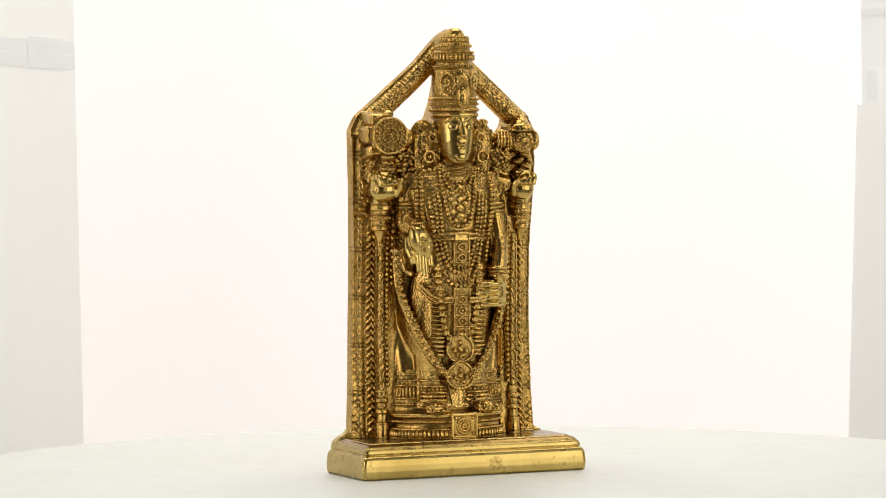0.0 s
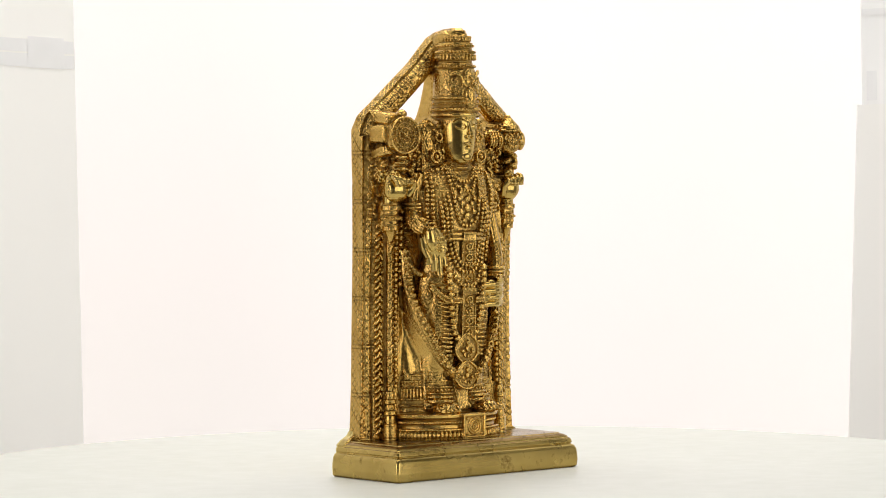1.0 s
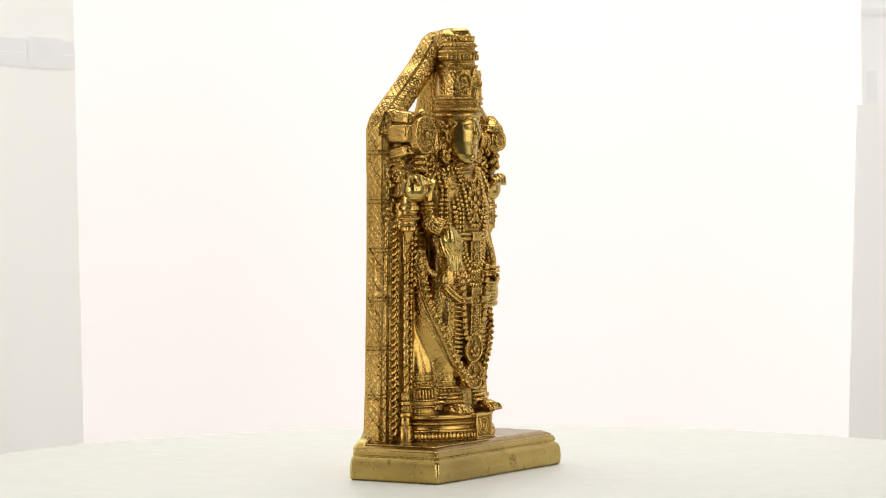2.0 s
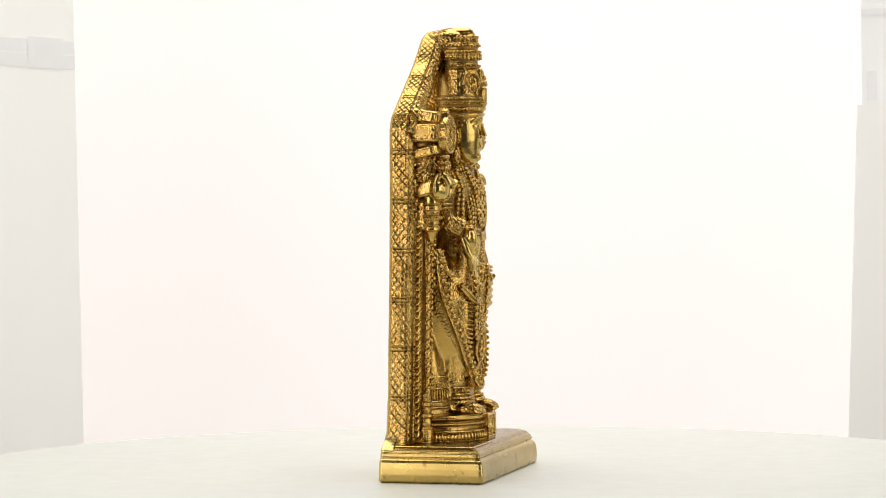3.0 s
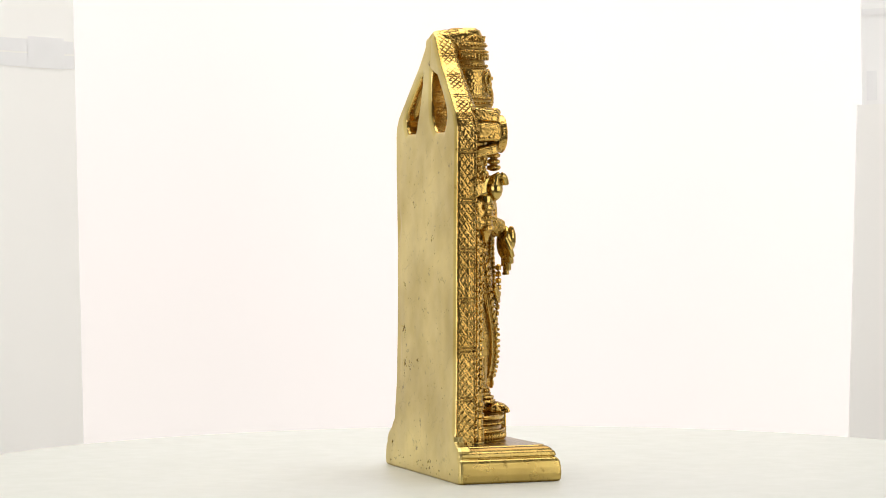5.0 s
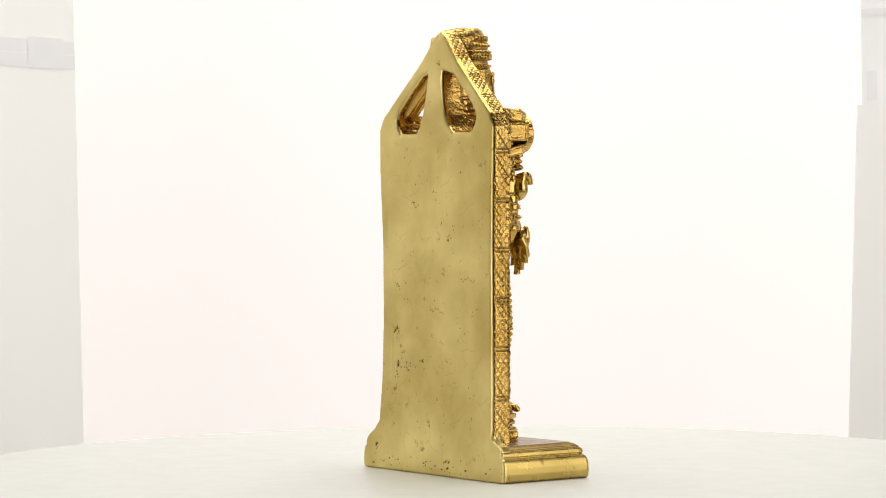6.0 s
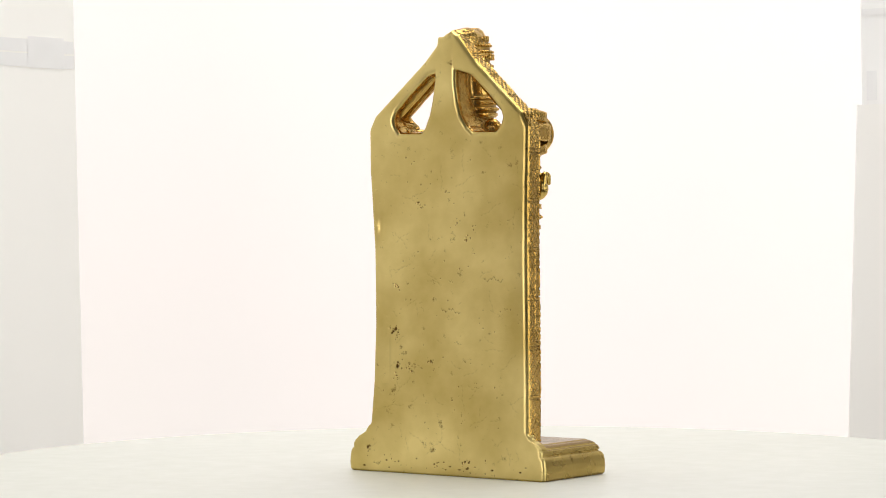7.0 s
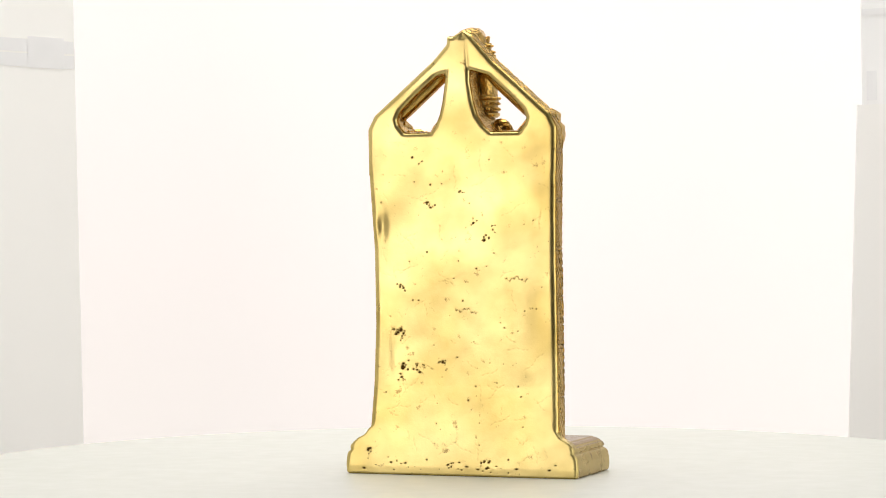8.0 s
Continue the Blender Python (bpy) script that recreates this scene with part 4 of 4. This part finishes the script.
        hole += 0.00007 * (0.6 + 0.4 * np.sin(u * 1900 + pz * 700)) * np.exp(-gap / 0.00035 ** 2)
    sunk[rows] += hole
    sunk += np.where(back, 0.0010 * np.exp(-((x - 0.0478) / 0.0032) ** 2 - ((z - 0.1660) / 0.0080) ** 2), 0)
    sunk += np.where(back, 0.0003 * np.exp(-((x - 0.044) / 0.003) ** 2 - ((z - 0.0800) / 0.0140) ** 2), 0)
    dents = np.where(back & (x > 0.038) & (z > 0.06) & (np.abs(x - 0.0371) > 0.003), 1.0, 0.0)
    for px, pz, run, bend in ((0.0175, 0.0720, 0.012, 0.3), (-0.012, 0.110, 0.016, 0.1), (-0.0205, 0.0220, 0.010, 2.2), (-0.047, 0.131, 0.016, 0.05), (0.033, 0.065, 0.012, 3.0)):
        u = np.clip(((x - px) + bend * (z - pz)) / math.hypot(1, bend), -run / 2, run / 2)
        wob = 0.0011 * np.sin(u * 610 + px * 900) + 0.0005 * np.sin(u * 1730 + pz * 500) + 0.0003 * np.sin(u * 4100)
        dx, dz = px + u / math.hypot(1, bend), pz + bend * u / math.hypot(1, bend)
        sunk += np.where(back, 0.00026 * (0.6 + 0.4 * np.sin(u * 2300 + px * 700)) * np.exp(-(((x - dx) ** 2 + (z - dz - wob) ** 2) / 0.0004 ** 2)), 0)
    # hand-worked waviness
    wave = np.sin(x * 170 + 1.3 * np.sin(z * 90)) * np.sin(z * 120 + 2 * np.sin(x * 60)) + 0.6 * np.sin(x * 330 + z * 210) * np.sin(z * 260 - x * 90)
    # deeper cuts go darker: oxide, with the groove's shade put into the colour
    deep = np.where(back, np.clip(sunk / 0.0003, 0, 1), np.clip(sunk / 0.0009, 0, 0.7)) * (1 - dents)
    sunk += np.where(back, 0.00005 * wave, 0)
    return sunk, deep


def hanging(z):
    """How far out the garland hangs at this height."""
    return np.interp(z, (0.0655, 0.0755, 0.0945, 0.113, 0.128), (0.008, 0.017, 0.0275, 0.035, 0.038)) + 0.0035


def plain_zone(x, y, z):
    """Head, hands and feet, which are left smooth."""
    side = np.abs(x - PX)
    head = (((x - CX - 0.0022) / 0.0142) ** 2 + ((z - 0.2245) / 0.0178) ** 2 < 1) & (y < 0.002)
    raised = (np.abs(side - 0.0520) < 0.0115) & (np.abs(z - 0.1925) < 0.0105) & (y < np.where(x > 0, 0.014, 0.009))
    palm = (((x + 0.0405) / 0.0105) ** 2 + ((z - 0.150) / 0.0165) ** 2 < 1) & (y < -0.006)
    fist = (((x - 0.0150) / 0.0125) ** 2 + ((z - 0.1205) / 0.0100) ** 2 < 1) & (y < -0.005)
    return head | raised | palm | fist


def build_statue():
    heap = Heap()
    for form in (plinth_part, plate_part, columns_part, emblems_part, figure_part, pedestal_part):
        start = len(heap.corners)
        form(heap)
        if form in (plate_part, columns_part):
            heap.corners[start:] = [(x + sway(z), y, z) for x, y, z in heap.corners[start:]]
        if form is figure_part:
            heap.corners[start:] = [(x + 0.0022 * min(max((z - 0.197) / 0.015, 0), 1), y + settle(y, z), z) for x, y, z in heap.corners[start:]]
    rough = bpy.data.meshes.new("casting")
    rough.from_pydata(heap.corners, [], heap.faces)
    rough.update()
    mould = new("casting", rough)
    fuse = mould.modifiers.new("fuse", "REMESH")
    fuse.mode, fuse.voxel_size, fuse.adaptivity = "VOXEL", VOXEL, 0.0
    soften = mould.modifiers.new("soften", "SMOOTH")
    soften.factor, soften.iterations = 0.5, 2
    graph = bpy.context.evaluated_depsgraph_get()
    me = bpy.data.meshes.new_from_object(mould.evaluated_get(graph))
    bpy.data.objects.remove(mould)
    n = len(me.vertices)
    co, no = np.empty(n * 3, np.float32), np.empty(n * 3, np.float32)
    me.vertices.foreach_get("co", co)
    me.vertex_normals.foreach_get("vector", no)
    co, no = co.reshape(n, 3).astype(np.float64), no.reshape(n, 3)
    # crisper chasing: press the hollows in and lift the ridges of the relief
    ends = np.empty(len(me.edges) * 2, np.int32)
    me.edges.foreach_get("vertices", ends)
    a, b = ends.reshape(-1, 2).T
    count = np.bincount(a, minlength=n) + np.bincount(b, minlength=n)
    soft = co.copy()
    for _ in range(9):
        soft = np.stack([(np.bincount(a, soft[b, k], n) + np.bincount(b, soft[a, k], n)) / count for k in range(3)], -1)
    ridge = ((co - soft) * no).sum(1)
    # edges of the back, ground round
    blunt = co.copy()
    for _ in range(7):
        blunt = np.stack([(np.bincount(a, blunt[b, k], n) + np.bincount(b, blunt[a, k], n)) / count for k in range(3)], -1)
    ground = np.clip((co[:, 1] - 0.0245 - lean(co[:, 2])) / 0.004, 0, 1) * np.clip((co[:, 2] - 0.002) / 0.002, 0, 1)
    robe = (np.abs(co[:, 0] - CX) > hanging(co[:, 2])) & (np.abs(co[:, 0] - CX) < 0.040) & (co[:, 2] < 0.122) & (co[:, 2] > 0.069)
    blunt_more = blunt.copy()
    for _ in range(10):
        blunt_more = np.stack([(np.bincount(a, blunt_more[b, k], n) + np.bincount(b, blunt_more[a, k], n)) / count for k in range(3)], -1)
    co = co + (blunt - co) * ground[:, None]
    co = np.where((robe & (ground < 0.5))[:, None], blunt_more, co)
    ridge = np.where(robe, 0.0, ridge)
    relief = np.clip((0.027 - co[:, 1]) / 0.006, 0, 1) * np.clip((co[:, 2] - 0.024) / 0.002, 0, 1)
    relief = relief * np.where(plain_zone(*co.T), 0.2, 1.0)
    co = co + no * (np.clip(ridge * 2.3, -0.0013, 0.0006) * relief)[:, None]
    sunk, deep = engraved(co, no)
    # close-set chasing over the dressed parts of the relief
    dice = np.random.RandomState(7)
    chase = np.zeros(n)
    for _ in range(7):
        way = dice.normal(size=3)
        way *= 2 * math.pi / (dice.uniform(0.0022, 0.0042) * np.linalg.norm(way))
        chase += np.sin(co @ way + dice.uniform(0, 6.3))
    chase = np.exp(-(chase / 1.1) ** 2)
    dressed = (co[:, 2] > 0.0425) & (np.abs(co[:, 0] - PX) < 0.055) & ~plain_zone(*co.T) & (no[:, 1] < 0.3)
    amount = np.where(robe, 0.0, 1.0)
    amount = np.where(co[:, 2] > 0.239, 0.5, amount) * np.clip((0.294 - co[:, 2]) / 0.002, 0, 1)
    amount = np.where((co[:, 2] > 0.13) & (co[:, 2] < 0.2), 0.55, amount)
    sunk = sunk + 0.00014 * chase * ((np.abs(co[:, 0] - PX) >= 0.057) | (co[:, 2] > 0.24)) * (no[:, 1] < 0.3) * (co[:, 2] > 0.026) * (co[:, 2] < 0.292)
    fill = chase * dressed * amount * np.clip((0.021 - co[:, 1]) / 0.004, 0, 1)
    sunk = sunk + 0.00025 * fill
    # the chasing's hollows are painted darker too, as shade between the cuts
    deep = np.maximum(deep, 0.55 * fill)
    co = co - no * sunk[:, None]
    me.attributes.new("oxide_shade", "FLOAT", "POINT").data.foreach_set("value", deep.astype(np.float32))
    # height of the ridges; the hollows take the painted brown
    me.attributes.new("ridge_height", "FLOAT", "POINT").data.foreach_set("value", np.clip(0.5 + ridge / 0.0004, 0, 1).astype(np.float32))
    co[:, 1] += bow(co[:, 2]) * np.clip((co[:, 1] - 0.006) / 0.014, 0, 1)
    co[:, 2] = np.maximum(co[:, 2], 0.0002)
    me.vertices.foreach_set("co", co.astype(np.float32).ravel())
    me.polygons.foreach_set("use_smooth", np.ones(len(me.polygons), bool))
    me.materials.clear()
    me.materials.append(BRASS)
    me.materials.append(CHASED)
    me.materials.append(AGED)
    me.materials.append(GRIMY)
    me.materials.append(LEDGE_SHADE)
    # tooled metal on the relief; smooth metal on back, base, head and hands
    m = len(me.polygons)
    mid = np.empty(m * 3, np.float32)
    me.polygons.foreach_get("center", mid)
    mid = mid.reshape(m, 3)
    px, py, pz = mid[:, 0], mid[:, 1], mid[:, 2]
    tooled = (pz > 0.0245) & (py < 0.0310 + lean(pz) + bow(pz))
    tooled &= ~plain_zone(px, py, pz)
    tooled &= (pz > 0.030) | (py < 0.029)
    base = (pz < 0.0245) & (py < 0.0300 + lean(pz) + bow(pz))
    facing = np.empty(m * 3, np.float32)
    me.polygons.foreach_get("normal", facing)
    # level ledge of the base, which takes the painted dark reflection
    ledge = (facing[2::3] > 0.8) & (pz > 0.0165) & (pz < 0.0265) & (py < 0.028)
    kind = np.where(plain_zone(px, py, pz), 2, tooled)
    kind = np.where(base, 3, kind)
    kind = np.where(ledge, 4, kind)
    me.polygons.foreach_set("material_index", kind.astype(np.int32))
    me.update()
    me.name = "statue"
    return tagged(new("statue", me), "ornate cast brass relief statue with pierced gable, on the turntable", "statue")


VOXEL = 0.00038
statue = build_statue()


# ---- what moves ----
def motions():
    """The turntable and the statue on it turn together at a steady rate."""
    rows = [(0.5 * k, pose(0, 0, 0, 0, 0, TURN_START + TURN_RATE * 0.5 * k)) for k in range(17)]
    walk(statue, rows)
    walk(turntable, rows)


TURN_START, TURN_RATE = 23.06, 17.08
motions()
